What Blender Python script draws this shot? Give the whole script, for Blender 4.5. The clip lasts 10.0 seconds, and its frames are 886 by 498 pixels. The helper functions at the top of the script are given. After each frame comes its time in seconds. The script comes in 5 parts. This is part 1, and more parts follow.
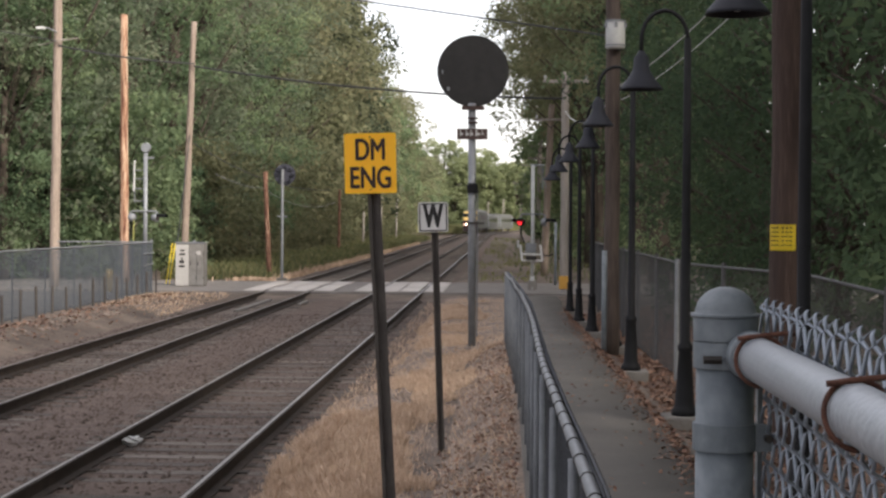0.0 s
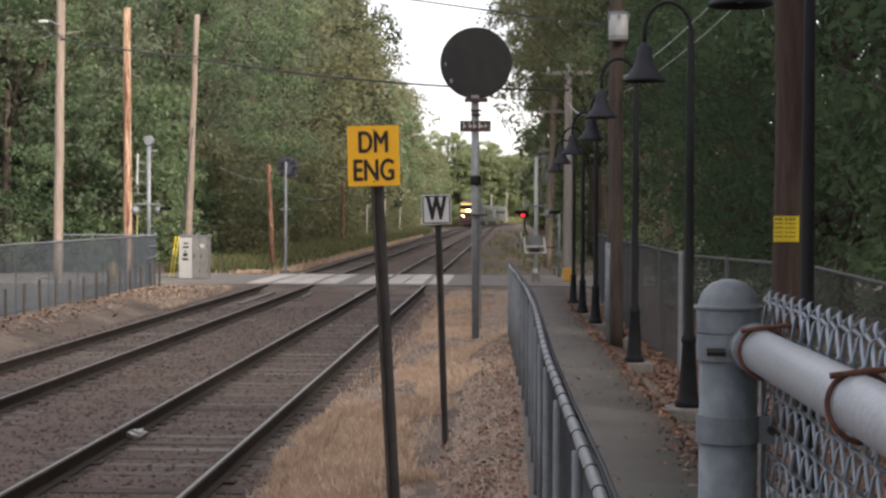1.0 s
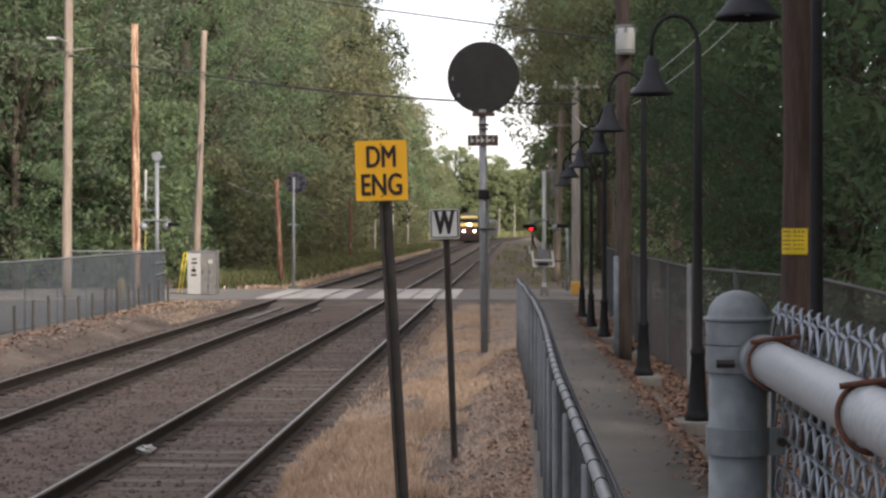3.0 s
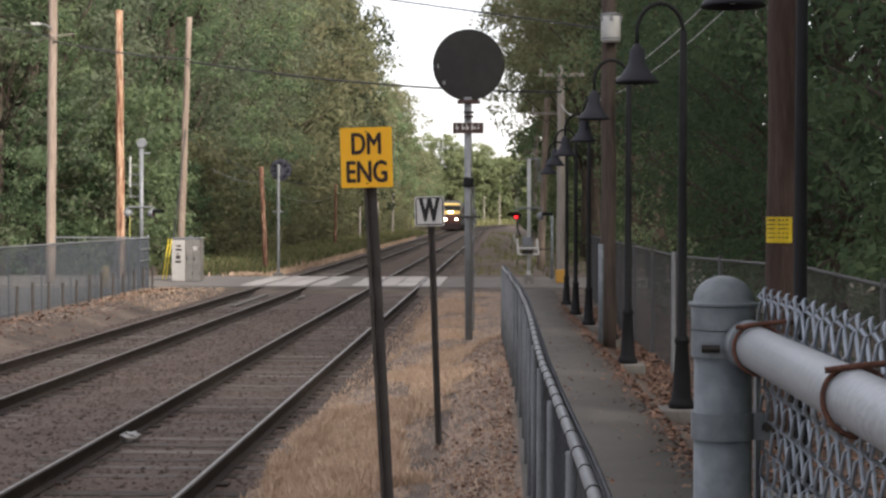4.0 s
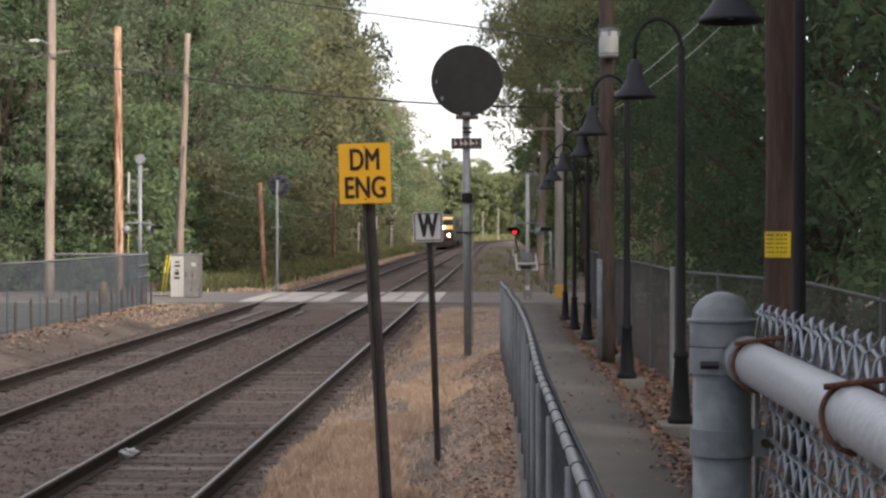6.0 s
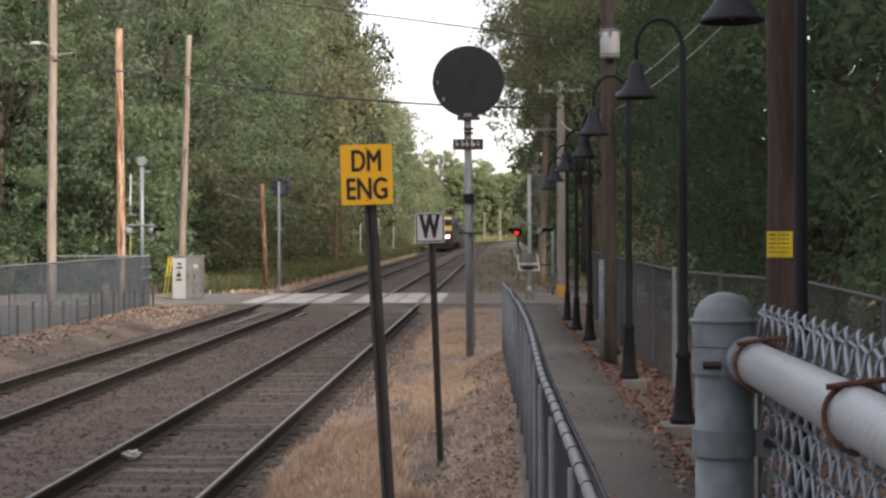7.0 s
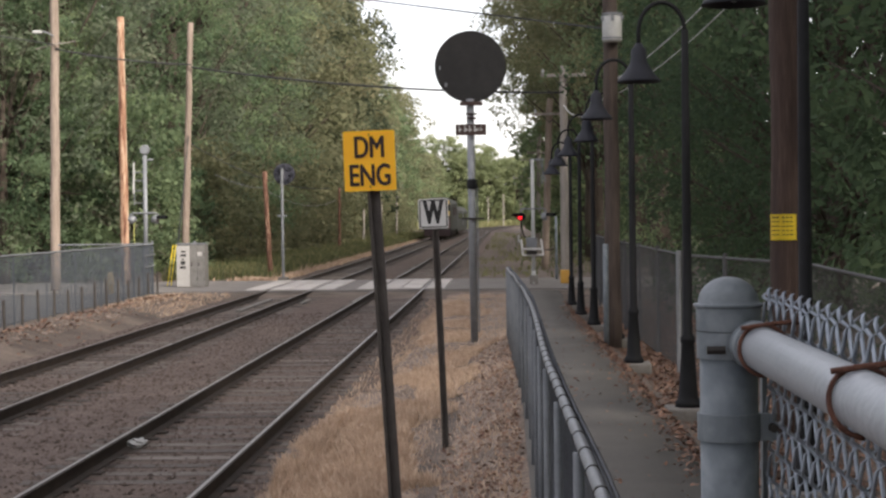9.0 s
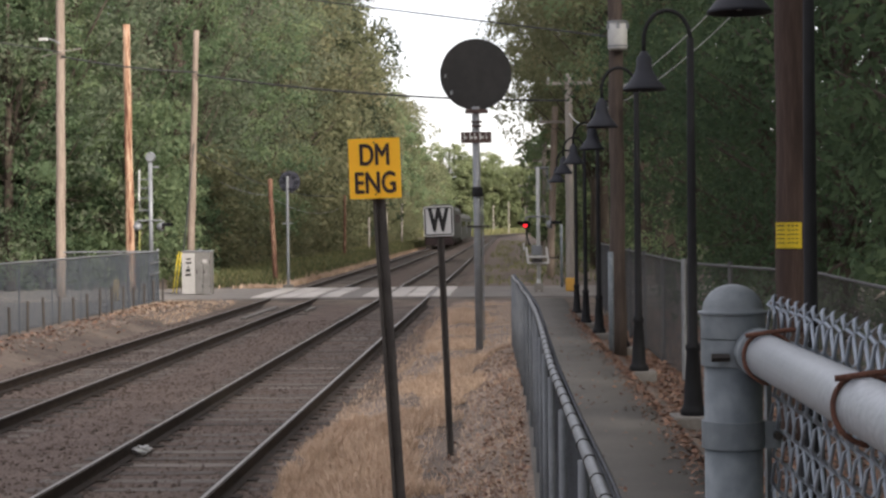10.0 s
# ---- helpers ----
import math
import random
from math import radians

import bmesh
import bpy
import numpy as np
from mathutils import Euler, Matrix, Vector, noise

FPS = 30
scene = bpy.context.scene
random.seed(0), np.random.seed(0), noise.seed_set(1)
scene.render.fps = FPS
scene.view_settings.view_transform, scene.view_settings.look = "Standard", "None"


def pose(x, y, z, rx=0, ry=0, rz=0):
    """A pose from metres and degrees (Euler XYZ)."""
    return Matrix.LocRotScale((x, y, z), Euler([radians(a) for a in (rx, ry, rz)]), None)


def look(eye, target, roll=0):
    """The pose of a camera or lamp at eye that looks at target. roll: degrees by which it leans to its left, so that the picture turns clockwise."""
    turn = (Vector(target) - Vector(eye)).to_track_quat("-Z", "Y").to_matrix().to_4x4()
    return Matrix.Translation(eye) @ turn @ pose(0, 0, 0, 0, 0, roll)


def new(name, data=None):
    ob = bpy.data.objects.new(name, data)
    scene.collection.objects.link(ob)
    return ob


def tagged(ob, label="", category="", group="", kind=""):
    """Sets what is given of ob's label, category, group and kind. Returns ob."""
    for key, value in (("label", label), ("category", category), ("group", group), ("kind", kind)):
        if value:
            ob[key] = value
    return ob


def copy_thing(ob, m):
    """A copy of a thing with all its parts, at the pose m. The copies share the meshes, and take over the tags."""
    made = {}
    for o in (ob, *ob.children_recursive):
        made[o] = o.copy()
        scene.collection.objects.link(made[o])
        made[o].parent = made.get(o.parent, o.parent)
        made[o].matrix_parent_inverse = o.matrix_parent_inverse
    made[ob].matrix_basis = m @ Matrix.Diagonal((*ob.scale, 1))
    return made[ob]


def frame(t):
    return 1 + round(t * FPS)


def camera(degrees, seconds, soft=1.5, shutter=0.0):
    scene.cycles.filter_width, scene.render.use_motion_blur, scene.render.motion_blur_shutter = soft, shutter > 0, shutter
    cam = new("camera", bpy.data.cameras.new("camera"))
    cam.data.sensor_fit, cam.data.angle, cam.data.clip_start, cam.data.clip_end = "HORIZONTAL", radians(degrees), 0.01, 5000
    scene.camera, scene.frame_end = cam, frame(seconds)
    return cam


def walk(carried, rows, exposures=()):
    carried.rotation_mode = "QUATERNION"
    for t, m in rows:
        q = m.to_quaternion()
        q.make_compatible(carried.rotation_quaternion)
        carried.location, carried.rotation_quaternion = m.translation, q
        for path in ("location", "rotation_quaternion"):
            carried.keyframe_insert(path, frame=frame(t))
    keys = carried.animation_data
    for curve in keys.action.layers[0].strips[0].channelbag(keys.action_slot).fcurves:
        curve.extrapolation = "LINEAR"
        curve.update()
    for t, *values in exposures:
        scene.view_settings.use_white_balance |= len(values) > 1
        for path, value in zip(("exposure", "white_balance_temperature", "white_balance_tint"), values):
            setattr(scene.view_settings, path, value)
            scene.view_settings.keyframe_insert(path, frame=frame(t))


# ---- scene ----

EYE = (0.0, 0.0, 2.35)
cam = camera(29.28, 10.0, soft=2.5)
# seconds, tilt, roll and heading in degrees of the hand-held camera, and its small drift sideways and in height
SWAY = [
    (0.0, -0.981, 0.378, 2.088, 0.0005, 2.3518),
    (0.5, -1.307, 0.333, 2.174, 0.0003, 2.3521),
    (1.0, -1.243, 0.229, 2.202, 0.0008, 2.3524),
    (1.5, -1.034, 0.103, 2.267, 0.0006, 2.3521),
    (2.0, -0.995, -0.021, 2.341, 0.0006, 2.3522),
    (3.3, -0.724, -0.081, 2.490, 0.0005, 2.3493),
    (3.5, -1.047, 0.184, 2.175, -0.0005, 2.3457),
    (4.0, -1.171, 0.109, 1.965, -0.0008, 2.3477),
    (4.5, -0.984, 0.021, 1.967, -0.0005, 2.3483),
    (5.0, -0.880, -0.049, 1.999, -0.0002, 2.3487),
    (5.5, -0.720, 0.020, 1.906, -0.0005, 2.3490),
    (7.0, -0.619, -0.226, 1.984, -0.0005, 2.3495),
    (7.5, -0.616, -0.252, 1.969, -0.0001, 2.3494),
    (8.0, -0.755, -0.299, 1.923, -0.0004, 2.3499),
    (8.5, -1.192, -0.602, 2.081, -0.0002, 2.3501),
    (9.0, -1.107, -0.722, 2.115, -0.0003, 2.3509),
    (9.5, -1.076, -0.768, 2.179, 0.0001, 2.3509),
    (10.0, -0.842, -0.640, 2.288, 0.0006, 2.3501),
]
walk(cam, [(t, pose(EYE[0] + dx, EYE[1], z, 90 + tilt, 0, turn) @ pose(0, 0, 0, 0, 0, roll)) for t, tilt, roll, turn, dx, z in SWAY])

# ---------------------------------------------------------------- light
world = bpy.data.worlds.new("evening_sky")
scene.world = world
world.use_nodes = True
wn = world.node_tree
wn.nodes.clear()
sky = wn.nodes.new("ShaderNodeTexSky")
sky.sky_type = "NISHITA"
sky.sun_disc = False
sky.sun_elevation, sky.sun_rotation = radians(30), radians(137)
sky.air_density, sky.dust_density, sky.ozone_density = 1.0, 2.0, 1.0
bg = wn.nodes.new("ShaderNodeBackground")
bg.inputs["Strength"].default_value = 0.15
wo = wn.nodes.new("ShaderNodeOutputWorld")
veil = wn.nodes.new("ShaderNodeMix")  # thin bright evening haze over the whole sky
veil.data_type = "RGBA"
veil.inputs[0].default_value = 0.72
veil.inputs[7].default_value = (4.36, 4.08, 4.14, 1)
wn.links.new(sky.outputs[0], veil.inputs[6])
wn.links.new(veil.outputs[2], bg.inputs[0])
wn.links.new(bg.outputs[0], wo.inputs[0])
sun = new("sun", bpy.data.lights.new("sun", "SUN"))
sun.data.energy, sun.data.angle, sun.data.color = 3.3, radians(10), (1.0, 0.92, 0.82)
sun.matrix_world = look((36.0, -38.0, 30.0), (0, 0, 0))
scene.view_settings.exposure = 1.21

# ---------------------------------------------------------------- materials


def material(name, stops, scale=8.0, rough=0.8, metal=0.0, bump=0.2, detail=6.0, fine=6.0, fine_mix=0.35, stretch=(1, 1, 1),
             random_value=0.0, island=False, coords="Object", spec=0.4):
    """Noise-driven surface: a colour ramp over coarse noise, a finer grain over it, and a bump."""
    m = bpy.data.materials.new(name)
    m.use_nodes = True
    nt = m.node_tree
    b = nt.nodes["Principled BSDF"]
    b.inputs["Roughness"].default_value = rough
    b.inputs["Metallic"].default_value = metal
    b.inputs["Specular IOR Level"].default_value = spec
    tc = nt.nodes.new("ShaderNodeTexCoord")
    mp = nt.nodes.new("ShaderNodeMapping")
    mp.inputs["Scale"].default_value = stretch
    nt.links.new(tc.outputs[coords], mp.inputs[0])
    n1 = nt.nodes.new("ShaderNodeTexNoise")
    n1.inputs["Scale"].default_value, n1.inputs["Detail"].default_value = scale, detail
    n2 = nt.nodes.new("ShaderNodeTexNoise")
    n2.inputs["Scale"].default_value, n2.inputs["Detail"].default_value = scale * fine, 4
    for n in (n1, n2):
        nt.links.new(mp.outputs[0], n.inputs["Vector"])
    mix = nt.nodes.new("ShaderNodeMix")
    mix.inputs[0].default_value = fine_mix
    nt.links.new(n1.outputs[0], mix.inputs[2])
    nt.links.new(n2.outputs[0], mix.inputs[3])
    value = mix.outputs[0]
    if random_value:
        add = nt.nodes.new("ShaderNodeMath")
        add.operation = "MULTIPLY_ADD"
        if island:
            src = nt.nodes.new("ShaderNodeNewGeometry").outputs["Random Per Island"]
        else:
            src = nt.nodes.new("ShaderNodeObjectInfo").outputs["Random"]
        sub = nt.nodes.new("ShaderNodeMath")
        sub.operation = "SUBTRACT"
        sub.inputs[1].default_value = 0.5
        nt.links.new(src, sub.inputs[0])
        nt.links.new(sub.outputs[0], add.inputs[0])
        add.inputs[1].default_value = random_value
        nt.links.new(value, add.inputs[2])
        value = add.outputs[0]
    ramp = nt.nodes.new("ShaderNodeValToRGB")
    els = ramp.color_ramp.elements
    while len(els) < len(stops):
        els.new(0.5)
    for e, (p, c) in zip(els, stops):
        e.position, e.color = p, (*c, 1)
    nt.links.new(value, ramp.inputs[0])
    nt.links.new(ramp.outputs[0], b.inputs["Base Color"])
    if bump:
        bp = nt.nodes.new("ShaderNodeBump")
        bp.inputs["Strength"].default_value = bump
        bp.inputs["Distance"].default_value = 0.02
        nt.links.new(n2.outputs[0], bp.inputs["Height"])
        nt.links.new(bp.outputs[0], b.inputs["Normal"])
    return m


def plain(name, c, rough=0.6, metal=0.0, spread=0.25, **kw):
    lo = tuple(v * (1 - spread) for v in c)
    hi = tuple(min(1, v * (1 + spread)) for v in c)
    return material(name, [(0.3, lo), (0.7, hi)], rough=rough, metal=metal, **kw)


def glow(name, c, strength):
    m = bpy.data.materials.new(name)
    m.use_nodes = True
    b = m.node_tree.nodes["Principled BSDF"]
    b.inputs["Base Color"].default_value = (*c, 1)
    b.inputs["Emission Color"].default_value = (*c, 1)
    b.inputs["Emission Strength"].default_value = strength
    return m


def leaf_material(name, stops, scale=0.25):
    """Leaves: colour by clump and by leaf, some light coming through."""
    m = material(name, stops, scale=scale, rough=0.7, bump=0, random_value=0.09, island=True, fine=5, fine_mix=0.2, spec=0.1)
    nt = m.node_tree
    b = nt.nodes["Principled BSDF"]
    tr = nt.nodes.new("ShaderNodeBsdfTranslucent")
    mix = nt.nodes.new("ShaderNodeMixShader")
    mix.inputs[0].default_value = 0.55
    ramp = [n for n in nt.nodes if n.type == "VALTORGB"][0]
    nt.links.new(ramp.outputs[0], tr.inputs[0])
    nt.links.new(b.outputs[0], mix.inputs[1])
    nt.links.new(tr.outputs[0], mix.inputs[2])
    nt.links.new(mix.outputs[0], nt.nodes["Material Output"].inputs[0])
    return m


M_GROUND = material("earth_and_leaf_litter", [(0.32, (0.0468, 0.0351, 0.0281)), (0.5, (0.113, 0.0858, 0.0671)), (0.68, (0.183, 0.143, 0.114))], scale=0.9, fine=14, bump=0.6, rough=0.95)
M_BALLAST = material("crushed_stone_ballast", [(0.3, (0.039, 0.0257, 0.0195)), (0.5, (0.0983, 0.0686, 0.0538)), (0.7, (0.16, 0.118, 0.0944))], scale=2.2, fine=16, fine_mix=0.62, bump=1.0, rough=0.9)
M_STONE = material("ballast_stone", [(0.2, (0.05, 0.036, 0.029)), (0.5, (0.09, 0.067, 0.054)), (0.8, (0.14, 0.108, 0.09))], scale=3, random_value=0.6, island=True, bump=0.3, rough=0.9)
M_ASPHALT = material("worn_asphalt", [(0.3, (0.133, 0.119, 0.108)), (0.7, (0.218, 0.199, 0.181))], scale=1.3, fine=30, bump=0.4, rough=0.9)
M_LOT = material("old_car_park_asphalt", [(0.3, (0.0663, 0.0624, 0.0593)), (0.7, (0.117, 0.111, 0.105))], scale=1.1, fine=30, bump=0.4, rough=0.9)
M_FADED = plain("faded_yellow_paint", (0.281, 0.203, 0.078), rough=0.7, spread=0.15)
M_WALKWAY = material("walkway_asphalt", [(0.3, (0.073, 0.0674, 0.059)), (0.7, (0.123, 0.112, 0.0989))], scale=1.1, fine=40, bump=0.35, rough=0.9)
M_PANEL = material("pale_crossing_concrete", [(0.3, (0.361, 0.332, 0.303)), (0.7, (0.499, 0.462, 0.426))], scale=2, fine=12, random_value=0.3, bump=0.3)
M_CONCRETE = material("grey_concrete", [(0.3, (0.117, 0.108, 0.0952)), (0.7, (0.203, 0.187, 0.168))], scale=3, fine=12, bump=0.4)
M_RUBBLE = material("tan_rubble", [(0.25, (0.109, 0.078, 0.0624)), (0.75, (0.281, 0.226, 0.187))], scale=3, random_value=0.7, island=True, bump=0.3, rough=0.9)
M_RAILTOP = plain("worn_rail_head", (0.226, 0.211, 0.199), rough=0.4, metal=0.4)
M_RAIL = material("rusty_rail_web", [(0.3, (0.0172, 0.0125, 0.00936)), (0.7, (0.0468, 0.0328, 0.0234))], scale=5, bump=0.3, rough=0.85)
M_TIE = material("weathered_sleeper_wood", [(0.25, (0.0468, 0.039, 0.0328)), (0.5, (0.101, 0.0858, 0.0741)), (0.75, (0.172, 0.148, 0.129))], scale=2.2, stretch=(1, 9, 9), fine=5, random_value=0.45, bump=0.6, rough=0.95)
M_DRYGRASS = material("dry_grass", [(0.2, (0.32, 0.222, 0.151)), (0.5, (0.488, 0.354, 0.251)), (0.8, (0.632, 0.484, 0.363))], scale=1.2, random_value=0.5, island=True, bump=0, rough=0.9)
M_WEED = leaf_material("verge_weeds", [(0.25, (0.0585, 0.078, 0.039)), (0.5, (0.133, 0.144, 0.0741)), (0.8, (0.265, 0.234, 0.14))], scale=0.6)
M_DEADLEAF = material("dead_leaves", [(0.2, (0.0836, 0.0401, 0.025)), (0.5, (0.167, 0.0866, 0.053)), (0.8, (0.276, 0.162, 0.107))], scale=2, random_value=0.8, island=True, bump=0, rough=0.8)
M_GALV = material("galvanised_steel", [(0.3, (0.148, 0.156, 0.166)), (0.7, (0.213, 0.22, 0.23))], scale=9, fine=9, rough=0.5, metal=0.3, bump=0.08)
M_RAILPIPE = material("bright_galvanised_pipe", [(0.3, (0.235, 0.252, 0.275)), (0.7, (0.33, 0.348, 0.37))], scale=7, fine=14, fine_mix=0.5, rough=0.45, metal=0.3, bump=0.12)
M_SOIL = material("grey_brown_soil", [(0.34, (0.08, 0.062, 0.05)), (0.47, (0.16, 0.122, 0.096)), (0.56, (0.25, 0.187, 0.142)), (0.7, (0.38, 0.285, 0.21))], scale=1.3, fine=16, fine_mix=0.5, bump=0.8, rough=0.95)
M_WIRE = material("galvanised_mesh_wire", [(0.3, (0.186, 0.213, 0.253)), (0.7, (0.316, 0.353, 0.41))], scale=30, rough=0.5, metal=0.35, bump=0.1)
M_RUST = material("rusted_wire", [(0.3, (0.039, 0.0156, 0.0101)), (0.7, (0.117, 0.0468, 0.0273))], scale=60, rough=0.9, bump=0.4)
M_GREYPOST = material("grey_painted_post", [(0.38, (0.095, 0.112, 0.125)), (0.52, (0.14, 0.158, 0.172)), (0.64, (0.2, 0.22, 0.235))], scale=7, fine=7, fine_mix=0.45, rough=0.55, bump=0.14)
M_DARKSTEEL = material("brown_black_steel", [(0.3, (0.0156, 0.014, 0.0125)), (0.7, (0.039, 0.0328, 0.0281))], scale=10, rough=0.6, metal=0.3, bump=0.15)
M_SIGNPOST = material("dull_brown_grey_steel", [(0.3, (0.0351, 0.0296, 0.0265)), (0.7, (0.0741, 0.064, 0.0562))], scale=7, fine=9, rough=0.75, bump=0.2)
M_BLACK = material("black_painted_iron", [(0.3, (0.00624, 0.00624, 0.00702)), (0.7, (0.0125, 0.0125, 0.014))], scale=6, rough=0.7, bump=0.05, spec=0.2)
M_SIGNALBLACK = material("matt_black_target", [(0.3, (0.0075, 0.00654, 0.00654)), (0.7, (0.0159, 0.0145, 0.014))], scale=6, rough=0.7, bump=0.1)
M_LAMPSHADE = material("dark_blue_grey_shade", [(0.3, (0.0109, 0.0117, 0.0164)), (0.7, (0.0203, 0.0218, 0.0289))], scale=6, rough=0.6, bump=0.05, spec=0.25)
M_YELLOW = material("traffic_yellow_sheet", [(0.3, (0.98, 0.48, 0.01)), (0.7, (1.0, 0.53, 0.014))], scale=4, rough=0.5, bump=0.03)
M_OCHRE = plain("dull_ochre_plastic", (0.5, 0.27, 0.05), rough=0.6, spread=0.15)
M_BLUETARGET = plain("blue_grey_target", (0.034, 0.034, 0.046), rough=0.6)
M_FENCEPOST = material("weathered_fence_post", [(0.3, (0.085, 0.092, 0.1)), (0.7, (0.15, 0.158, 0.168))], scale=6, fine=7, rough=0.6, bump=0.1)
M_PALEYELLOW = plain("faded_yellow_green_plastic", (0.42, 0.42, 0.13), rough=0.6, spread=0.15)
M_LEMON = plain("lemon_yellow_plastic", (0.8, 0.6, 0.03), rough=0.5, spread=0.12)
M_SIGNWHITE = plain("white_sign_sheet", (0.6, 0.59, 0.57), rough=0.5, spread=0.06)
M_WHITE = plain("weathered_white_paint", (0.397, 0.397, 0.384), rough=0.6, spread=0.12)
M_BROWNINK = plain("brown_black_lettering", (0.0312, 0.014, 0.0101), rough=0.6, bump=0)
M_INK = plain("black_lettering", (0.014, 0.0125, 0.0125), rough=0.6, bump=0)
M_POLEWOOD = material("pale_utility_pole_wood", [(0.25, (0.0936, 0.0679, 0.0515)), (0.5, (0.179, 0.139, 0.111)), (0.75, (0.281, 0.226, 0.186))], scale=2.5, stretch=(6, 6, 0.5), fine=4, random_value=0.2, bump=0.5, rough=0.9)
M_REDPOLE = material("orange_brown_pole_wood", [(0.38, (0.06, 0.022, 0.014)), (0.46, (0.2, 0.095, 0.058)), (0.53, (0.33, 0.21, 0.135)), (0.63, (0.46, 0.35, 0.26))], scale=1.7, stretch=(7, 7, 0.4), fine=5, fine_mix=0.4, bump=0.5, rough=0.9)
M_RUSTPOLE = material("rust_brown_post_wood", [(0.35, (0.0468, 0.0203, 0.014)), (0.5, (0.117, 0.0546, 0.0351)), (0.66, (0.312, 0.203, 0.14))], scale=3.0, stretch=(4, 4, 0.8), fine=5, fine_mix=0.45, bump=0.5, rough=0.9)
M_DARKPOLE = material("dark_creosoted_pole_wood", [(0.25, (0.0185, 0.0105, 0.0085)), (0.5, (0.0398, 0.024, 0.0186)), (0.75, (0.0762, 0.0497, 0.0382))], scale=2.5, stretch=(7, 7, 0.5), fine=4, bump=0.7, rough=0.9)
M_POLEBROWN = material("brown_weathered_pole_wood", [(0.25, (0.0261, 0.0186, 0.0157)), (0.75, (0.0869, 0.0649, 0.0533))], scale=2.5, stretch=(7, 7, 0.5), fine=4, bump=0.5, rough=0.9)
M_CABINET = material("stained_grey_cabinet_steel", [(0.3, (0.117, 0.109, 0.0998)), (0.7, (0.195, 0.187, 0.176))], scale=3, fine=6, rough=0.7, bump=0.1)
M_PLATE = plain("brown_number_plate", (0.0468, 0.0265, 0.0218), rough=0.7)
M_GREYPOLE = material("grey_weathered_pole_wood", [(0.25, (0.164, 0.144, 0.125)), (0.75, (0.312, 0.281, 0.254))], scale=2.5, stretch=(7, 7, 0.5), fine=4, bump=0.5, rough=0.9)
M_BARK = material("tree_bark", [(0.3, (0.0273, 0.0203, 0.0156)), (0.7, (0.0858, 0.0663, 0.0507))], scale=3, stretch=(3, 3, 0.6), bump=0.8, rough=0.95)
M_STAINLESS = material("dull_stainless_steel", [(0.3, (0.044, 0.045, 0.038)), (0.7, (0.07, 0.071, 0.06))], scale=2, rough=0.75, metal=0.0, bump=0.05)
M_TRAINDARK = plain("dark_underframe", (0.0351, 0.0218, 0.0234), rough=0.7)
M_GLASS = plain("dark_window_glass", (0.00936, 0.0109, 0.0133), rough=0.12, bump=0, spec=0.6)
M_TRAINYELLOW = plain("yellow_nose_band", (0.75, 0.537, 0.188), rough=0.5)
M_HEADLIGHT = glow("lit_headlight", (1.0, 0.8, 0.55), 9.0)
M_REDLAMP = glow("lit_red_lens", (1.0, 0.02, 0.03), 0.7)
M_MAROON = plain("dark_maroon_lens", (0.039, 0.00468, 0.00624), rough=0.3)
M_CABLE = plain("black_cable", (0.0234, 0.0234, 0.025), rough=0.7)
M_WHITECABLE = plain("pale_cable", (0.39, 0.39, 0.39), rough=0.6)
M_FENCEFABRIC = material("dull_grey_fence_wire", [(0.3, (0.0546, 0.0624, 0.0725)), (0.7, (0.0897, 0.0998, 0.113))], scale=0.7, fine=20, rough=0.9, bump=0.2)
M_PATHWIRE = plain("weathered_path_fence_wire", (0.109, 0.117, 0.133), rough=0.6, metal=0.2, bump=0)
M_OLDWIRE = plain("old_grey_fence_wire", (0.0585, 0.0593, 0.0624), rough=0.7, bump=0)
M_DARKWIRE = plain("dull_dark_wire", (0.065, 0.064, 0.064), rough=0.7, bump=0)
M_DOORWHITE = plain("dusty_white_door_paint", (0.36, 0.345, 0.325), rough=0.6, spread=0.12)
M_PALEWEED = leaf_material("pale_green_weeds", [(0.25, (0.12, 0.14, 0.06)), (0.5, (0.21, 0.21, 0.1)), (0.8, (0.34, 0.3, 0.17))], scale=0.3)
M_LEAF = [
    leaf_material("mid_green_leaves", [(0.25, (0.0833, 0.121, 0.0697)), (0.5, (0.174, 0.224, 0.121)), (0.75, (0.287, 0.319, 0.171))]),
    leaf_material("yellow_green_leaves", [(0.25, (0.0699, 0.0967, 0.0627)), (0.5, (0.145, 0.172, 0.114)), (0.75, (0.247, 0.249, 0.17))]),
    leaf_material("deep_green_leaves", [(0.25, (0.0639, 0.0987, 0.0602)), (0.5, (0.132, 0.185, 0.102)), (0.75, (0.24, 0.287, 0.151))]),
    # darker leaf green: the wood's shade is put into the colour
    leaf_material("shade_darkened_leaves", [(0.15, (0.0274, 0.0459, 0.0306)), (0.5, (0.0684, 0.103, 0.0565)), (0.85, (0.148, 0.19, 0.0893))]),
    leaf_material("olive_leaves", [(0.28, (0.0988, 0.112, 0.0624)), (0.5, (0.177, 0.181, 0.104)), (0.72, (0.271, 0.249, 0.15))], scale=0.16),
    # lifted, low-contrast green: distance haze is put into the leaf colour
    leaf_material("haze_pale_green_leaves", [(0.28, (0.137, 0.169, 0.0887)), (0.5, (0.229, 0.263, 0.142)), (0.72, (0.328, 0.345, 0.192))], scale=0.16),
    leaf_material("dark_olive_leaves", [(0.25, (0.026, 0.034, 0.022)), (0.5, (0.055, 0.068, 0.042)), (0.75, (0.1, 0.115, 0.07))]),
]
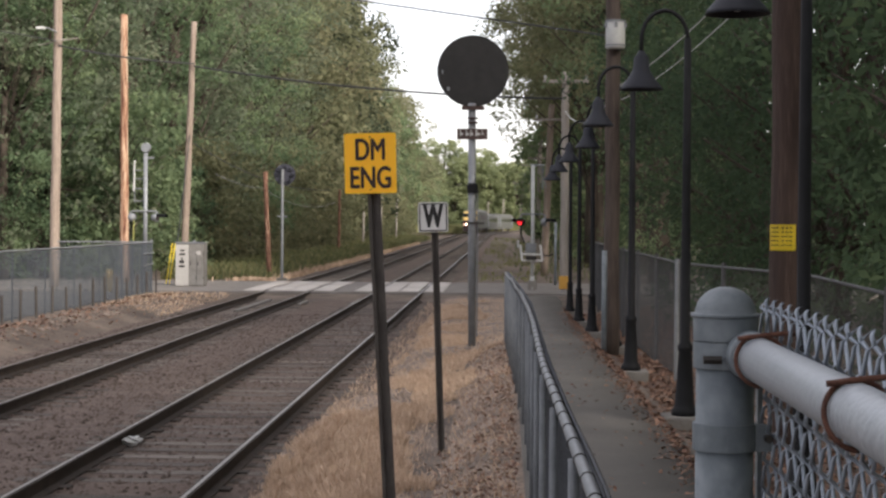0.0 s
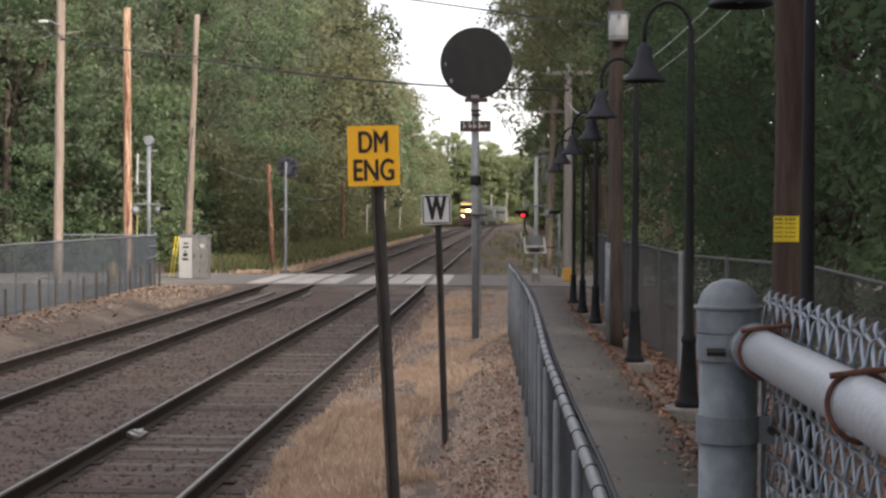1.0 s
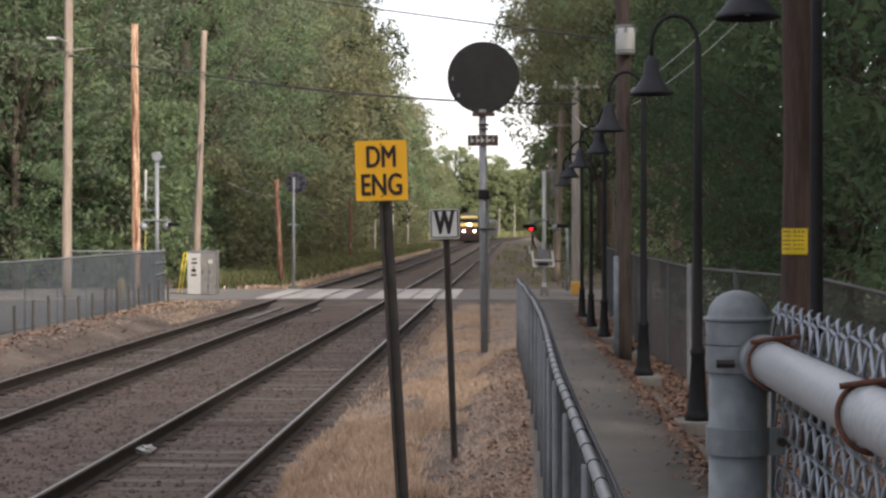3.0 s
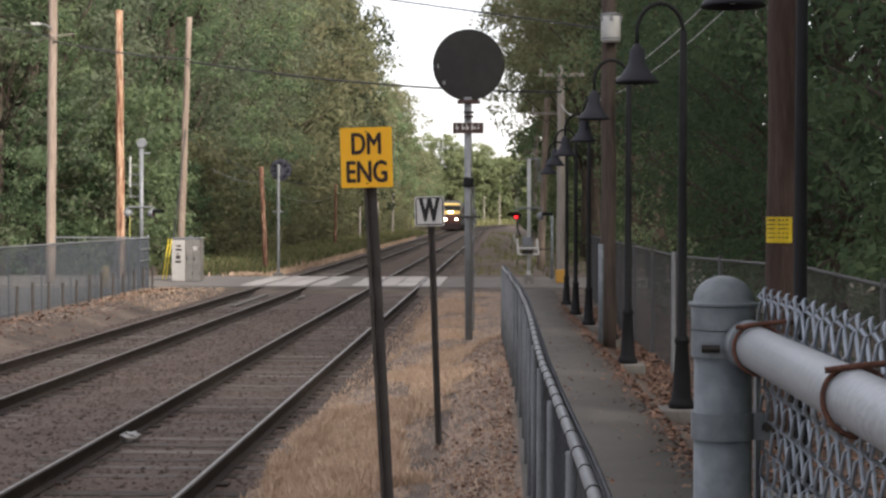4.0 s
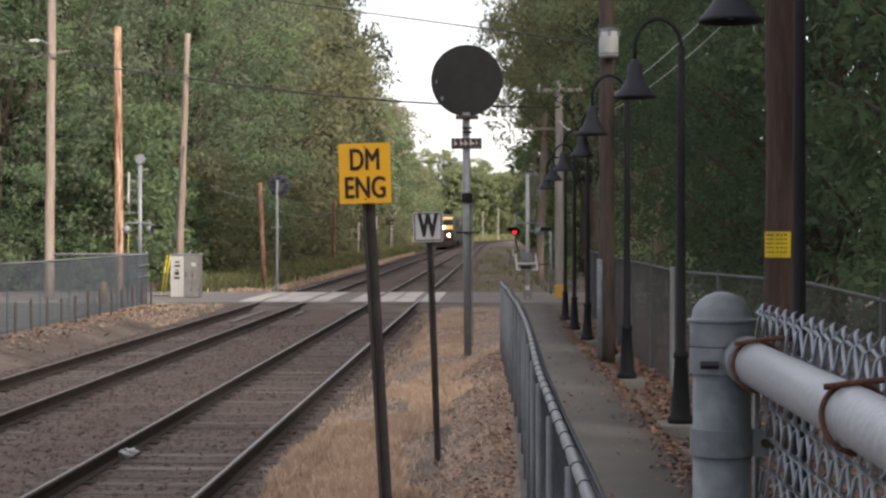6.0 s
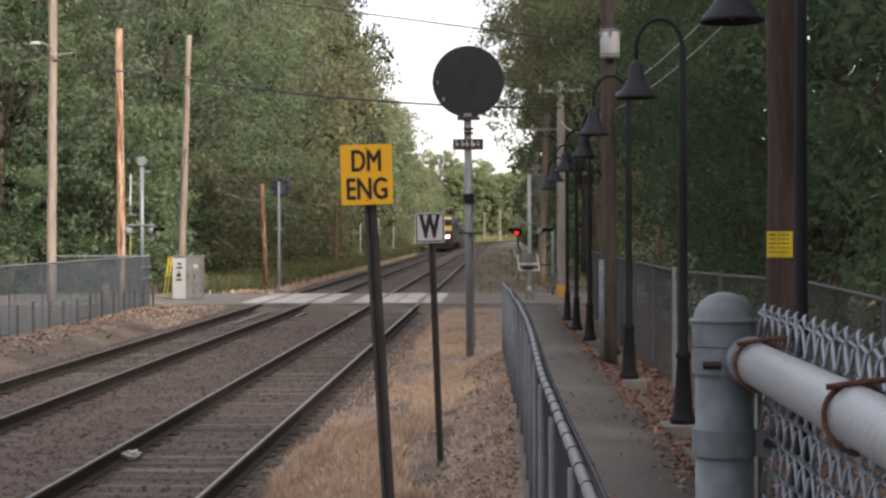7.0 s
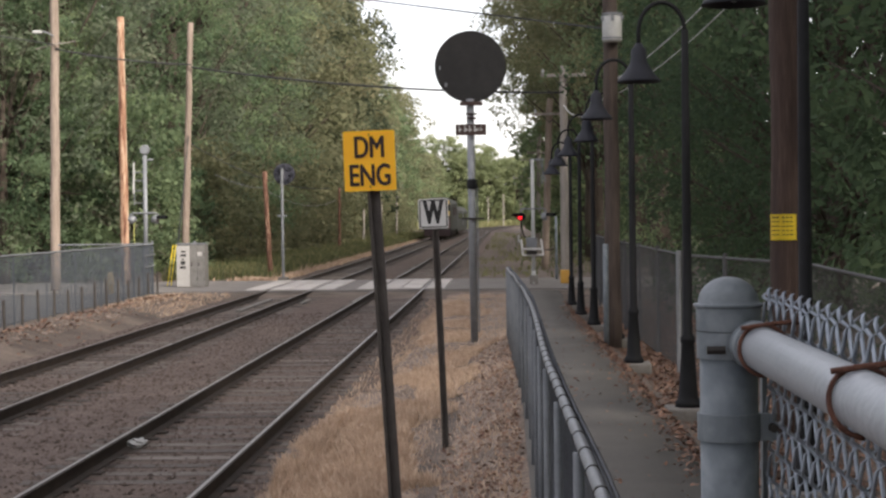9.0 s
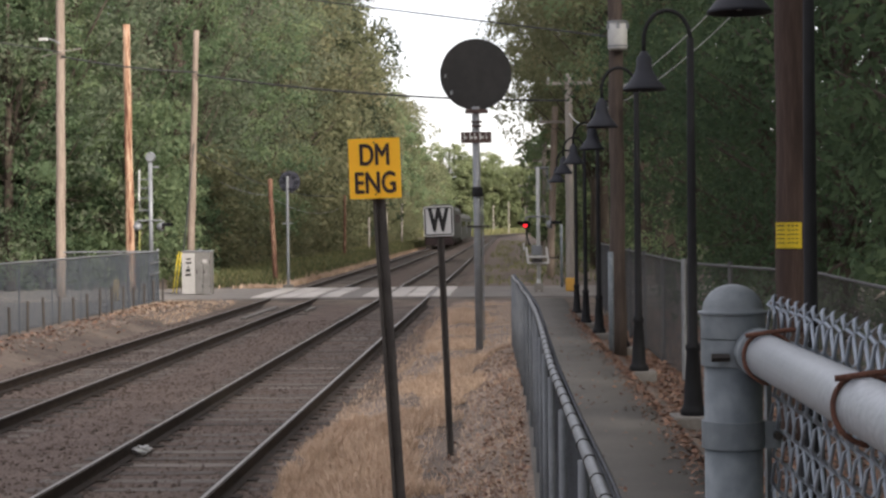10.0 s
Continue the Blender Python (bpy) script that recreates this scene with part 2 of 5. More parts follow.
M_VERGE = material("dry_thatch_and_grit", [(0.36, (0.078, 0.0593, 0.0456)), (0.47, (0.164, 0.115, 0.0805)), (0.57, (0.296, 0.207, 0.138)), (0.7, (0.421, 0.308, 0.208))], scale=0.75, fine=22, fine_mix=0.4, bump=0.8, rough=0.95, stretch=(1, 0.5, 1))

# ---------------------------------------------------------------- mesh tools


def mesh_object(name, verts, faces, mat, parent=None, label="", smooth=False):
    me = bpy.data.meshes.new(name)
    me.from_pydata([tuple(v) for v in verts], [], [tuple(f) for f in faces])
    me.update()
    if smooth:
        me.polygons.foreach_set("use_smooth", [True] * len(me.polygons))
    for mm in mat if isinstance(mat, (list, tuple)) else [mat]:
        me.materials.append(mm)
    ob = new(name, me)
    if parent:
        ob.parent = parent
    if label:
        ob["label"] = label
    return ob


def part(name, bm, mat, parent=None, label="", smooth=False):
    """Links a bmesh as one mesh object under a thing or a part."""
    bmesh.ops.recalc_face_normals(bm, faces=bm.faces)
    me = bpy.data.meshes.new(name)
    for f in bm.faces:
        f.smooth = smooth
    bm.to_mesh(me)
    bm.free()
    for mm in mat if isinstance(mat, (list, tuple)) else [mat]:
        me.materials.append(mm)
    ob = new(name, me)
    if parent:
        ob.parent = parent
    if label:
        ob["label"] = label
    return ob


def thing(name, label, category, group="", kind="", at=None):
    ob = new(name)
    ob.empty_display_size = 0.1
    tagged(ob, label, category, group, kind)
    if at is not None:
        ob.matrix_basis = at
    return ob


def add_box(bm, c, s, rz=0.0, bevel=0.0, m=None):
    r = bmesh.ops.create_cube(bm, size=1.0)
    vs = r["verts"]
    mat = (m or Matrix()) @ pose(*c, 0, 0, rz) @ Matrix.Diagonal((*s, 1))
    bmesh.ops.transform(bm, matrix=mat, verts=vs)
    if bevel:
        es = list({e for v in vs for e in v.link_edges})
        bmesh.ops.bevel(bm, geom=es, offset=bevel, segments=2, affect="EDGES", profile=0.6)
    return bm


def add_tube(bm, a, b, r0, r1=None, seg=10, caps=True):
    a, b = Vector(a), Vector(b)
    d = b - a
    q = d.to_track_quat("Z", "Y").to_matrix().to_4x4()
    bmesh.ops.create_cone(bm, cap_ends=caps, segments=seg, radius1=r0, radius2=r0 if r1 is None else r1, depth=d.length,
                          matrix=Matrix.Translation((a + b) / 2) @ q)
    return bm


def add_sweep(bm, pts, r, seg=8, radii=None, ref=None):
    """A round bar along a line of points."""
    pts = [Vector(p) for p in pts]
    rings = []
    up = Vector((0, 0, 1))
    for i, p in enumerate(pts):
        t = (pts[min(i + 1, len(pts) - 1)] - pts[max(i - 1, 0)]).normalized()
        side = t.cross(ref) if ref else t.cross(up) if abs(t.z) < 0.9 else t.cross(Vector((0, 1, 0)))
        side.normalize()
        nrm = side.cross(t)
        rr = radii[i] if radii else r
        rings.append([bm.verts.new(p + side * math.cos(k / seg * math.tau) * rr + nrm * math.sin(k / seg * math.tau) * rr) for k in range(seg)])
    for a, b in zip(rings, rings[1:]):
        for k in range(seg):
            bm.faces.new((a[k], a[(k + 1) % seg], b[(k + 1) % seg], b[k]))
    bm.faces.new(rings[0])
    bm.faces.new(rings[-1])
    return bm


def add_lathe(bm, prof, seg=24, m=None):
    """A turned form: (radius, height) pairs round the z axis."""
    rings = []
    for r, z in prof:
        rings.append([bm.verts.new(Vector((max(r, 1e-4) * math.cos(k / seg * math.tau), max(r, 1e-4) * math.sin(k / seg * math.tau), z))) for k in range(seg)])
    for a, b in zip(rings, rings[1:]):
        for k in range(seg):
            bm.faces.new((a[k], a[(k + 1) % seg], b[(k + 1) % seg], b[k]))
    bm.faces.new(rings[0])
    bm.faces.new(rings[-1])
    if m is not None:
        bmesh.ops.transform(bm, matrix=m, verts=[v for ring in rings for v in ring])
    return bm


def letters(text, size, mat, parent, m, name="lettering"):
    """Raised lettering as a mesh."""
    cu = bpy.data.curves.new(name, "FONT")
    cu.body, cu.size, cu.extrude, cu.align_x, cu.align_y = text, size, 0.0015, "CENTER", "CENTER"
    tmp = bpy.data.objects.new("tmp", cu)
    scene.collection.objects.link(tmp)
    bpy.context.view_layer.update()
    me = bpy.data.meshes.new_from_object(tmp.evaluated_get(bpy.context.evaluated_depsgraph_get()))
    bpy.data.objects.remove(tmp)
    me.materials.clear()
    me.materials.append(mat)
    ob = new(name, me)
    ob.parent = parent
    ob.matrix_basis = m
    return ob


FACING = pose(0, 0, 0, 90, 0, 0)  # a flat thing turned upright, looking back along the track


# ---------------------------------------------------------------- plan of the railway
CURVE_START, CURVE_R = 270.0, 850.0


def track_line(s, offset):
    """A place and heading at s metres along the line, offset metres to its right."""
    if s < CURVE_START:
        return Vector((offset, s, 0)), 0.0
    a = (s - CURVE_START) / CURVE_R
    rr = CURVE_R - offset
    return Vector((CURVE_R - rr * math.cos(a), CURVE_START + rr * math.sin(a), 0)), -a


NEAR_TRACK, FAR_TRACK = -3.45, -7.1
ROAD_Y0, ROAD_Y1 = 55.0, 64.0


def smooth_step(a, b, v):
    t = min(1, max(0, (v - a) / (b - a)))
    return t * t * (3 - 2 * t)


def walk_z(y):
    return 0.36 - 0.36 * smooth_step(14, 50, y)


def ground_z(x, y):
    """Height of the open ground."""
    road = smooth_step(ROAD_Y0 - 5, ROAD_Y0, y) * (1 - smooth_step(ROAD_Y1, ROAD_Y1 + 5, y))
    strip = smooth_step(-2.5, -1.2, x) * 0.31
    bank = -0.12 * smooth_step(1.42, 1.75, x) + 0.22 * smooth_step(2.4, 4.0, x)
    left = smooth_step(8.7, 10.4, -x) * 0.34
    z = -0.34 + strip + left
    rise = smooth_step(-0.75, 0.15, x)
    z = z * (1 - rise) + (walk_z(y) - 0.03) * rise + bank
    if y > 75 and x > -1.5:
        z = -0.12
    wild = 0.03 * math.sin(x * 1.3 + y * 0.7) + 0.02 * math.sin(x * 3.1 - y * 1.9)
    return (z + wild * 0.5) * (1 - road) + (-0.08) * road


def ballast_z(x):
    """Height of the ballast's right shoulder."""
    if x < -2.15:
        return -0.182
    return -0.182 - 0.4 * (x + 2.15) if x < -1.7 else -9.0


def build_ground():
    xs = sorted({-900, -400, -200, -120, -80, -60, -45, -35, -28, 28, 35, 45, 60, 90, 200, 400, 900} | {round(-24 + 0.5 * i, 2) for i in range(73)} | {round(12 + 1 * i, 2) for i in range(12)})
    ys = sorted({-300, -120, -60, -30, -15, 2000, 1400, 1000, 800} | {round(-8 + 0.8 * i, 2) for i in range(115)} | {84 + 6 * i for i in range(100)})
    vs = [(x, y, ground_z(x, y) if -30 < x < 30 and -15 < y < 90 else -0.42) for y in ys for x in xs]
    n = len(xs)
    fs = [(j * n + i, j * n + i + 1, (j + 1) * n + i + 1, (j + 1) * n + i) for j in range(len(ys) - 1) for i in range(n - 1)]
    ob = mesh_object("ground", vs, fs, M_GROUND, smooth=True)
    tagged(ob, "brown earth and leaf litter along the railway", "ground", kind="structure")


def ribbon(name, lo, hi, s0, s1, step, height, mat, crown=0.0):
    """A strip along the line between two offsets, with side slopes."""
    vs, fs = [], []
    n = int((s1 - s0) / step) + 1
    cols = [(lo - 0.45, -0.18), (lo, 0), ((lo + hi) / 2, crown), (hi, 0), (hi + 0.45, -0.18)]
    for i in range(n):
        s = s0 + (s1 - s0) * i / (n - 1)
        for off, dz in cols:
            p, _ = track_line(s, off)
            vs.append((p.x, p.y, height + dz))
    for i in range(n - 1):
        for k in range(4):
            a = i * 5 + k
            fs.append((a, a + 1, a + 6, a + 5))
    return mesh_object(name, vs, fs, mat, smooth=True)


RAIL_PROFILE = [(-0.07, -0.172), (0.07, -0.172), (0.07, -0.155), (0.012, -0.135), (0.012, -0.045), (0.036, -0.034), (0.036, -0.007), (0.018, 0.0), (-0.018, 0.0), (-0.036, -0.007), (-0.036, -0.034), (-0.012, -0.045), (-0.012, -0.135), (-0.07, -0.155)]


def build_rail(offset, parent):
    ss = [-12 + 6 * i for i in range(48)] + [278 + 8 * i for i in range(60)]
    vs, fs, mi = [], [], []
    n = len(RAIL_PROFILE)
    for s in ss:
        for px, pz in RAIL_PROFILE:
            p, _ = track_line(s, offset + px)
            vs.append((p.x, p.y, pz))
    for i in range(len(ss) - 1):
        for k in range(n):
            fs.append((i * n + k, i * n + (k + 1) % n, (i + 1) * n + (k + 1) % n, (i + 1) * n + k))
            mi.append(1 if k == 7 else 0)
    ob = mesh_object("rail", vs, fs, [M_RAIL, M_RAILTOP], parent)
    ob.data.polygons.foreach_set("material_index", mi)
    return ob


def build_track(center, label):
    tr = thing("railway_track", label, "railway track", "tracks", "structure")
    build_rail(center - 0.7525, tr)
    build_rail(center + 0.7525, tr)
    bm = bmesh.new()
    add_box(bm, (0, 0, 0), (2.55, 0.23, 0.17), bevel=0.012)
    first = part("sleeper", bm, M_TIE, tr)
    rnd = random.Random(int(-center * 100))
    me = first.data
    y, made = 4.0, 0
    far_v, far_f = [], []
    while y < 420:
        if not ROAD_Y0 - 0.3 < y < ROAD_Y1 + 0.3:
            p, head = track_line(y, center + rnd.uniform(-0.06, 0.06))
            m = pose(p.x, p.y, -0.262 + rnd.uniform(-0.008, 0.012), 0, 0, math.degrees(head) + rnd.uniform(-1.2, 1.2))
            if made < 135:
                ob = first if made == 0 else new("sleeper", me)
                ob.parent = tr
                ob.matrix_basis = m
                made += 1
            else:
                b0 = len(far_v)
                far_v += [m @ Vector((sx * 1.27, sy * 0.115, sz * 0.085)) for sx in (-1, 1) for sy in (-1, 1) for sz in (-1, 1)]
                far_f += [[b0 + k for k in q] for q in ((0, 1, 3, 2), (4, 6, 7, 5), (0, 4, 5, 1), (2, 3, 7, 6), (1, 5, 7, 3))]
        y += 0.53
    tagged(mesh_object("distant_sleepers", far_v, far_f, M_TIE, tr), kind="stuff")
    # steel plates and spikes beside the rails
    pv, pf = [], []
    for i in range(92):
        yy = 4.0 + 0.53 * i
        for side in (-0.7525, 0.7525):
            for sx in (-1, 1):
                b0 = len(pv)
                cx = center + side + sx * 0.115
                pv += [(cx + dx * 0.055, yy + dy * 0.09, z) for dx in (-1, 1) for dy in (-1, 1) for z in (-0.18, -0.155 if (i + sx) % 2 else -0.165)]
                pf += [[b0 + k for k in q] for q in ((0, 1, 3, 2), (4, 6, 7, 5), (0, 4, 5, 1), (2, 3, 7, 6), (1, 5, 7, 3))]
    tagged(mesh_object("rail_fastenings", pv, pf, M_RAIL, tr), kind="stuff")
    return tr


def stones(name, count, region, label, seed, size=(0.018, 0.04), mat=None):
    """Loose stones lying on the ballast."""
    rnd = np.random.default_rng(seed)
    base = np.array([(1, 0, 0.1), (0, 1, -0.1), (-1, 0.1, 0), (0.1, -1, 0.1), (0, 0, 1), (0, 0, -0.8)], float)
    tri = [(0, 1, 4), (1, 2, 4), (2, 3, 4), (3, 0, 4), (1, 0, 5), (2, 1, 5), (3, 2, 5), (0, 3, 5)]
    vs, fs = [], []
    for i in range(count):
        x, y, z = region(rnd)
        s = rnd.uniform(*size)
        a = rnd.uniform(0, math.tau)
        ca, sa = math.cos(a), math.sin(a)
        b0 = len(vs)
        sh = base * (rnd.uniform(0.6, 1.3, (6, 3))) * s
        for v in sh:
            vs.append((x + v[0] * ca - v[1] * sa, y + v[0] * sa + v[1] * ca, z + v[2] * 0.7))
        fs += [(b0 + p, b0 + q, b0 + r) for p, q, r in tri]
    ob = mesh_object(name, vs, fs, mat or M_STONE)
    tagged(ob, label, "stones", kind="stuff")


build_ground()
bal = ribbon("ballast", FAR_TRACK - 1.75, NEAR_TRACK + 1.3, -12, 640, 4, -0.182, M_BALLAST, 0.0)
tagged(bal, "grey-brown crushed stone ballast under two tracks", "ballast", kind="structure")
build_track(NEAR_TRACK, "straight railway track with shiny rail heads on worn sleepers")
build_track(FAR_TRACK, "second railway track on brown ballast, carrying the train")


def ballast_place(rnd):
    y = 11 + 34 * rnd.random() ** 1.6
    return rnd.uniform(FAR_TRACK - 1.75, NEAR_TRACK + 1.3), y, -0.182 + rnd.uniform(-0.012, 0.008)


stones("ballast_stones", 22000, ballast_place, "loose crushed stones of the track bed", 3)


def build_crossing():
    bm = bmesh.new()
    add_box(bm, (0, (ROAD_Y0 + ROAD_Y1) / 2, -0.06), (240, ROAD_Y1 - ROAD_Y0, 0.1))
    road = part("road", bm, M_ASPHALT)
    tagged(road, "pale worn asphalt road crossing the railway", "road", kind="structure")
    lot = bmesh.new()
    add_box(lot, (-31, 24, 0.0), (39.4, 57.9, 0.06))
    tagged(part("pavement", lot, M_LOT), "grey asphalt car park behind the fence", "pavement", kind="structure")
    cr = thing("level_crossing", "pale concrete panels between the rails of the crossing", "level crossing", kind="structure")
    bm = bmesh.new()
    add_box(bm, (0, 0, 0), (0.62, 1.96, 0.08), bevel=0.012)
    first = part("panel", bm, M_PANEL, cr)
    n = 0
    for c in (NEAR_TRACK, FAR_TRACK):
        for dx in (-1.15, -0.34, 0.34, 1.15):
            for i in range(4):
                ob = first if n == 0 else new("panel", first.data)
                ob.parent = cr
                ob.matrix_basis = pose(c + dx, ROAD_Y0 + 1.4 + 2.0 * i, -0.025 + 0.004 * (n % 3))
                n += 1


build_crossing()

# ---------------------------------------------------------------- walkway


def build_walkway():
    vs, fs = [], []
    ys = [1 + 1.0 * i for i in range(53)]
    for y in ys:
        z = walk_z(y) + 0.01
        r = 1.6 + 0.0004 * y + 0.03 * math.sin(y * 0.9) + 0.02 * math.sin(y * 2.3)
        vs += [(0.16, y, z - 0.08), (0.16, y, z), (r, y, z), (r, y, z - 0.08)]
    for i in range(len(ys) - 1):
        for k in range(3):
            a = i * 4 + k
            fs.append((a, a + 1, a + 5, a + 4))
    tagged(mesh_object("walkway", vs, fs, M_WALKWAY, smooth=True), "narrow grey asphalt footpath beside a chain-link fence", "footpath", kind="structure")


build_walkway()

# fence between walkway and track: places of the posts' line along y
FENCE_LINE = [(1.9, 0.25), (5, 0.245), (7, 0.215), (9, 0.2), (12, 0.2), (15.5, 0.2), (19, 0.15), (23, 0.1), (30, 0.0)]


def fence_x(y):
    for (y0, x0), (y1, x1) in zip(FENCE_LINE, FENCE_LINE[1:]):
        if y <= y1:
            return x0 + (x1 - x0) * (y - y0) / (y1 - y0)
    return FENCE_LINE[-1][1]


def chain_mesh(verts, faces, a, b, z0, z1, w, h, r, wave=0.004, knuckle=True):
    """Chain-link fabric from a to b (x, y), as zigzag wires with three-sided section."""
    a, b = Vector((*a, 0)), Vector((*b, 0))
    d = b - a
    L = d.length
    d.normalize()
    nrm = Vector((-d.y, d.x, 0))
    n = int(L / (w / 2))
    rows = int((z1 - z0) / (h / 2))
    for i in range(n):
        base = len(verts)
        for j in range(rows + 1):
            side = (i + j) % 2
            s = (i + side) * w / 2 + (0.12 if side == 0 else -0.12) * w * 0.0
            off = wave * (1 if side else -1)
            z = z1 - j * h / 2
            p = a + d * s + nrm * off
            for k in range(3):
                ang = k / 3 * math.tau
                verts.append((p.x + d.x * math.cos(ang) * r + nrm.x * math.sin(ang) * r, p.y + d.y * math.cos(ang) * r + nrm.y * math.sin(ang) * r, z))
        for j in range(rows):
            for k in range(3):
                q = base + j * 3 + k
                q2 = base + j * 3 + (k + 1) % 3
                faces.append((q, q2, q2 + 3, q + 3))


def build_walk_fence():
    fe = thing("chain_link_fence", "low galvanised chain-link fence with a round top rail beside the walkway", "fence")
    top = lambda y: walk_z(y) + 1.2
    ys = [1.9 + 0.5 * i for i in range(57)]
    bm = bmesh.new()
    add_sweep(bm, [(fence_x(y) + 0.02, y, top(y) + 0.012 * math.sin(y * 1.1)) for y in ys], 0.021, seg=12)
    part("top_rail", bm, M_GALV, fe, smooth=True)
    y = 2.6
    while y < 30.2:
        bm = bmesh.new()
        x = fence_x(y) + 0.002
        add_tube(bm, (x, y, walk_z(y) - 0.25), (x, y, top(y) - 0.01), 0.019, seg=10)
        part("post", bm, M_FENCEPOST, fe, smooth=True)
        y += 1.55
    vs, fs = [], []
    for i in range(len(ys) - 1):
        y0, y1 = ys[i], ys[i + 1]
        chain_mesh(vs, fs, (fence_x(y0) + 0.045, y0), (fence_x(y1) + 0.045, y1), walk_z(y0) + 0.03, top(y0) + 0.045, 0.056 if y0 < 12 else 0.08, 0.06 if y0 < 12 else 0.085, 0.0023 if y0 < 12 else 0.0028)
    mesh_object("mesh", vs, fs, M_PATHWIRE, fe)
    y = 2.2
    k = 0
    while y < 24:
        bm = bmesh.new()
        x, z = fence_x(y) + 0.02, top(y) + 0.012 * math.sin(y * 1.1)
        bmesh.ops.create_cone(bm, segments=10, radius1=0.0245, radius2=0.0245, depth=0.015, cap_ends=True, matrix=pose(x, y, z, 90, 0, 8 if k % 2 else -10))
        part("tie_wire", bm, M_DARKSTEEL, fe)
        y += 0.38
        k += 1


build_walk_fence()

# ---------------------------------------------------------------- tall fence beside the camera


def build_near_fence():
    fe = thing("tall_fence", "tall galvanised chain-link fence with a domed end post", "fence")
    px, py, zt = 0.2236, 1.72, 2.2865
    r = 0.0292
    bm = bmesh.new()
    add_lathe(bm, [(r, walk_z(0) - 0.3), (r, zt - 0.03)], seg=32, m=pose(px, py, 0))
    part("end_post", bm, M_GREYPOST, fe, smooth=True)
    bm = bmesh.new()
    add_lathe(bm, [(r, -0.054), (r + 0.0029, -0.054), (r + 0.0029, -0.0535), (r + 0.0034, -0.0315), (r + 0.0034, -0.031), (r + 0.0038, -0.0306), (r + 0.0054, -0.0302), (r + 0.0058, -0.0298), (r + 0.0058, -0.0275), (r + 0.0054, -0.0271), (r + 0.002, -0.0269)] + [((r + 0.0015) * math.cos(a), -0.027 + 0.027 * math.sin(a)) for a in [i * math.pi / 2 / 9 for i in range(10)]], seg=32, m=pose(px, py, zt))
    part("domed_cap", bm, M_GREYPOST, fe, smooth=True)
    for zb, h in ((zt - 0.0685, 0.0265), (zt - 0.151, 0.0272)):
        bm = bmesh.new()
        add_lathe(bm, [(r, 0), (r + 0.003, 0), (r + 0.003, h), (r, h)], seg=32, m=pose(px, py, zb - h / 2))
        add_box(bm, (px + r + 0.008, py - 0.012, zb), (0.016, 0.005, h))
        band = part("band", bm, M_GREYPOST, fe)
        bm = bmesh.new()
        if h > 0.027:
            at = pose(px + r + 0.012, py - 0.016, zb, 90, 0, 0)
        else:
            at = pose(px - 0.017, py - r - 0.006, zb - 0.003, 0, 90, 0)
        bmesh.ops.create_cone(bm, segments=6, radius1=0.0045, radius2=0.0045, depth=0.018, cap_ends=True, matrix=at)
        part("bolt", bm, M_DARKSTEEL, band, "dark bolt head")
    rx, rz = 0.2445, 2.2195
    bm = bmesh.new()
    add_sweep(bm, [(rx, 1.69, rz), (rx, 1.2, rz + 0.001), (rx - 0.001, 0.7, rz), (rx, -0.5, rz), (rx, -2.5, rz)], 0.0208, seg=28)
    part("top_rail", bm, M_RAILPIPE, fe, smooth=True)
    bm = bmesh.new()
    add_lathe(bm, [(0.0, 0.0), (0.0245, 0.0), (0.0245, 0.045), (0.0238, 0.046), (0.021, 0.046)], seg=28, m=pose(rx, 1.705, rz, 90, 0, 0))
    part("rail_cup", bm, M_GREYPOST, fe, smooth=True)
    for yy, tw in ((1.615, 14), (1.17, -16), (0.72, 12)):
        bm = bmesh.new()
        loop = []
        for k in range(29):
            a = math.radians(-35 + k * 300 / 28)
            loop.append(Vector((rx + 0.0235 * math.cos(a) * 1.02, yy + 0.012 * math.sin(a) + 0.004 * k / 28, rz + 0.0235 * math.sin(a))))
        tail0 = [loop[0] + Vector((0.03, 0.004, 0.0)), loop[0] + Vector((0.012, 0.002, -0.006))]
        tail1 = [loop[-1] + Vector((0.014, 0.003, -0.006)), loop[-1] + Vector((0.03, 0.006, 0.0))]
        add_sweep(bm, tail0 + loop, 0.0021, seg=7, ref=Vector((0, 1, 0)))
        add_sweep(bm, [Vector((rx - 0.022, yy + 0.006, rz + 0.021)), Vector((rx, yy + 0.003, rz + 0.0245)), Vector((rx + 0.022, yy, rz + 0.027)), Vector((rx + 0.035, yy + 0.004, rz + 0.026))], 0.0023, seg=7)
        part("tie_wire", bm, M_RUST, fe, "rusted brown tie wire", smooth=True)
    # woven mesh on the far side of the rail, with knuckles along its top
    vs, fs = [], []
    mx, top = rx + 0.0265, 2.262
    bm = bmesh.new()
    w, h = 0.046, 0.062
    n = int(2.6 / (w / 2))
    wire_rnd = random.Random(5)
    rows = 52
    for i in range(n):
        pts = []
        for j in range(rows + 1):
            side = (i + j) % 2
            y = 1.80 - (i + side) * w / 2
            z = top - j * h / 2
            pts.append(Vector((mx, y, z)))
            if j < rows:  # each leg runs in front of or behind its neighbours
                y2 = 1.80 - (i + 1 - side) * w / 2
                off = 0.0052 * (-1 if side else 1)
                jog = wire_rnd.uniform(-0.0012, 0.0012)
                for f in (0.15, 0.85):
                    pts.append(Vector((mx + off + jog, y + (y2 - y) * f, z - f * h / 2 + jog)))
        if i % 2 == 0:
            hook = [pts[0] + Vector((0.004, 0.004, 0.004)), pts[0] + Vector((0.008, -0.004, 0.009))]
        else:
            hook = [pts[0] + Vector((-0.002, 0.0, 0.007)), pts[0] + Vector((0.0, 0.004, 0.011))]
        pts = hook[::-1] + pts
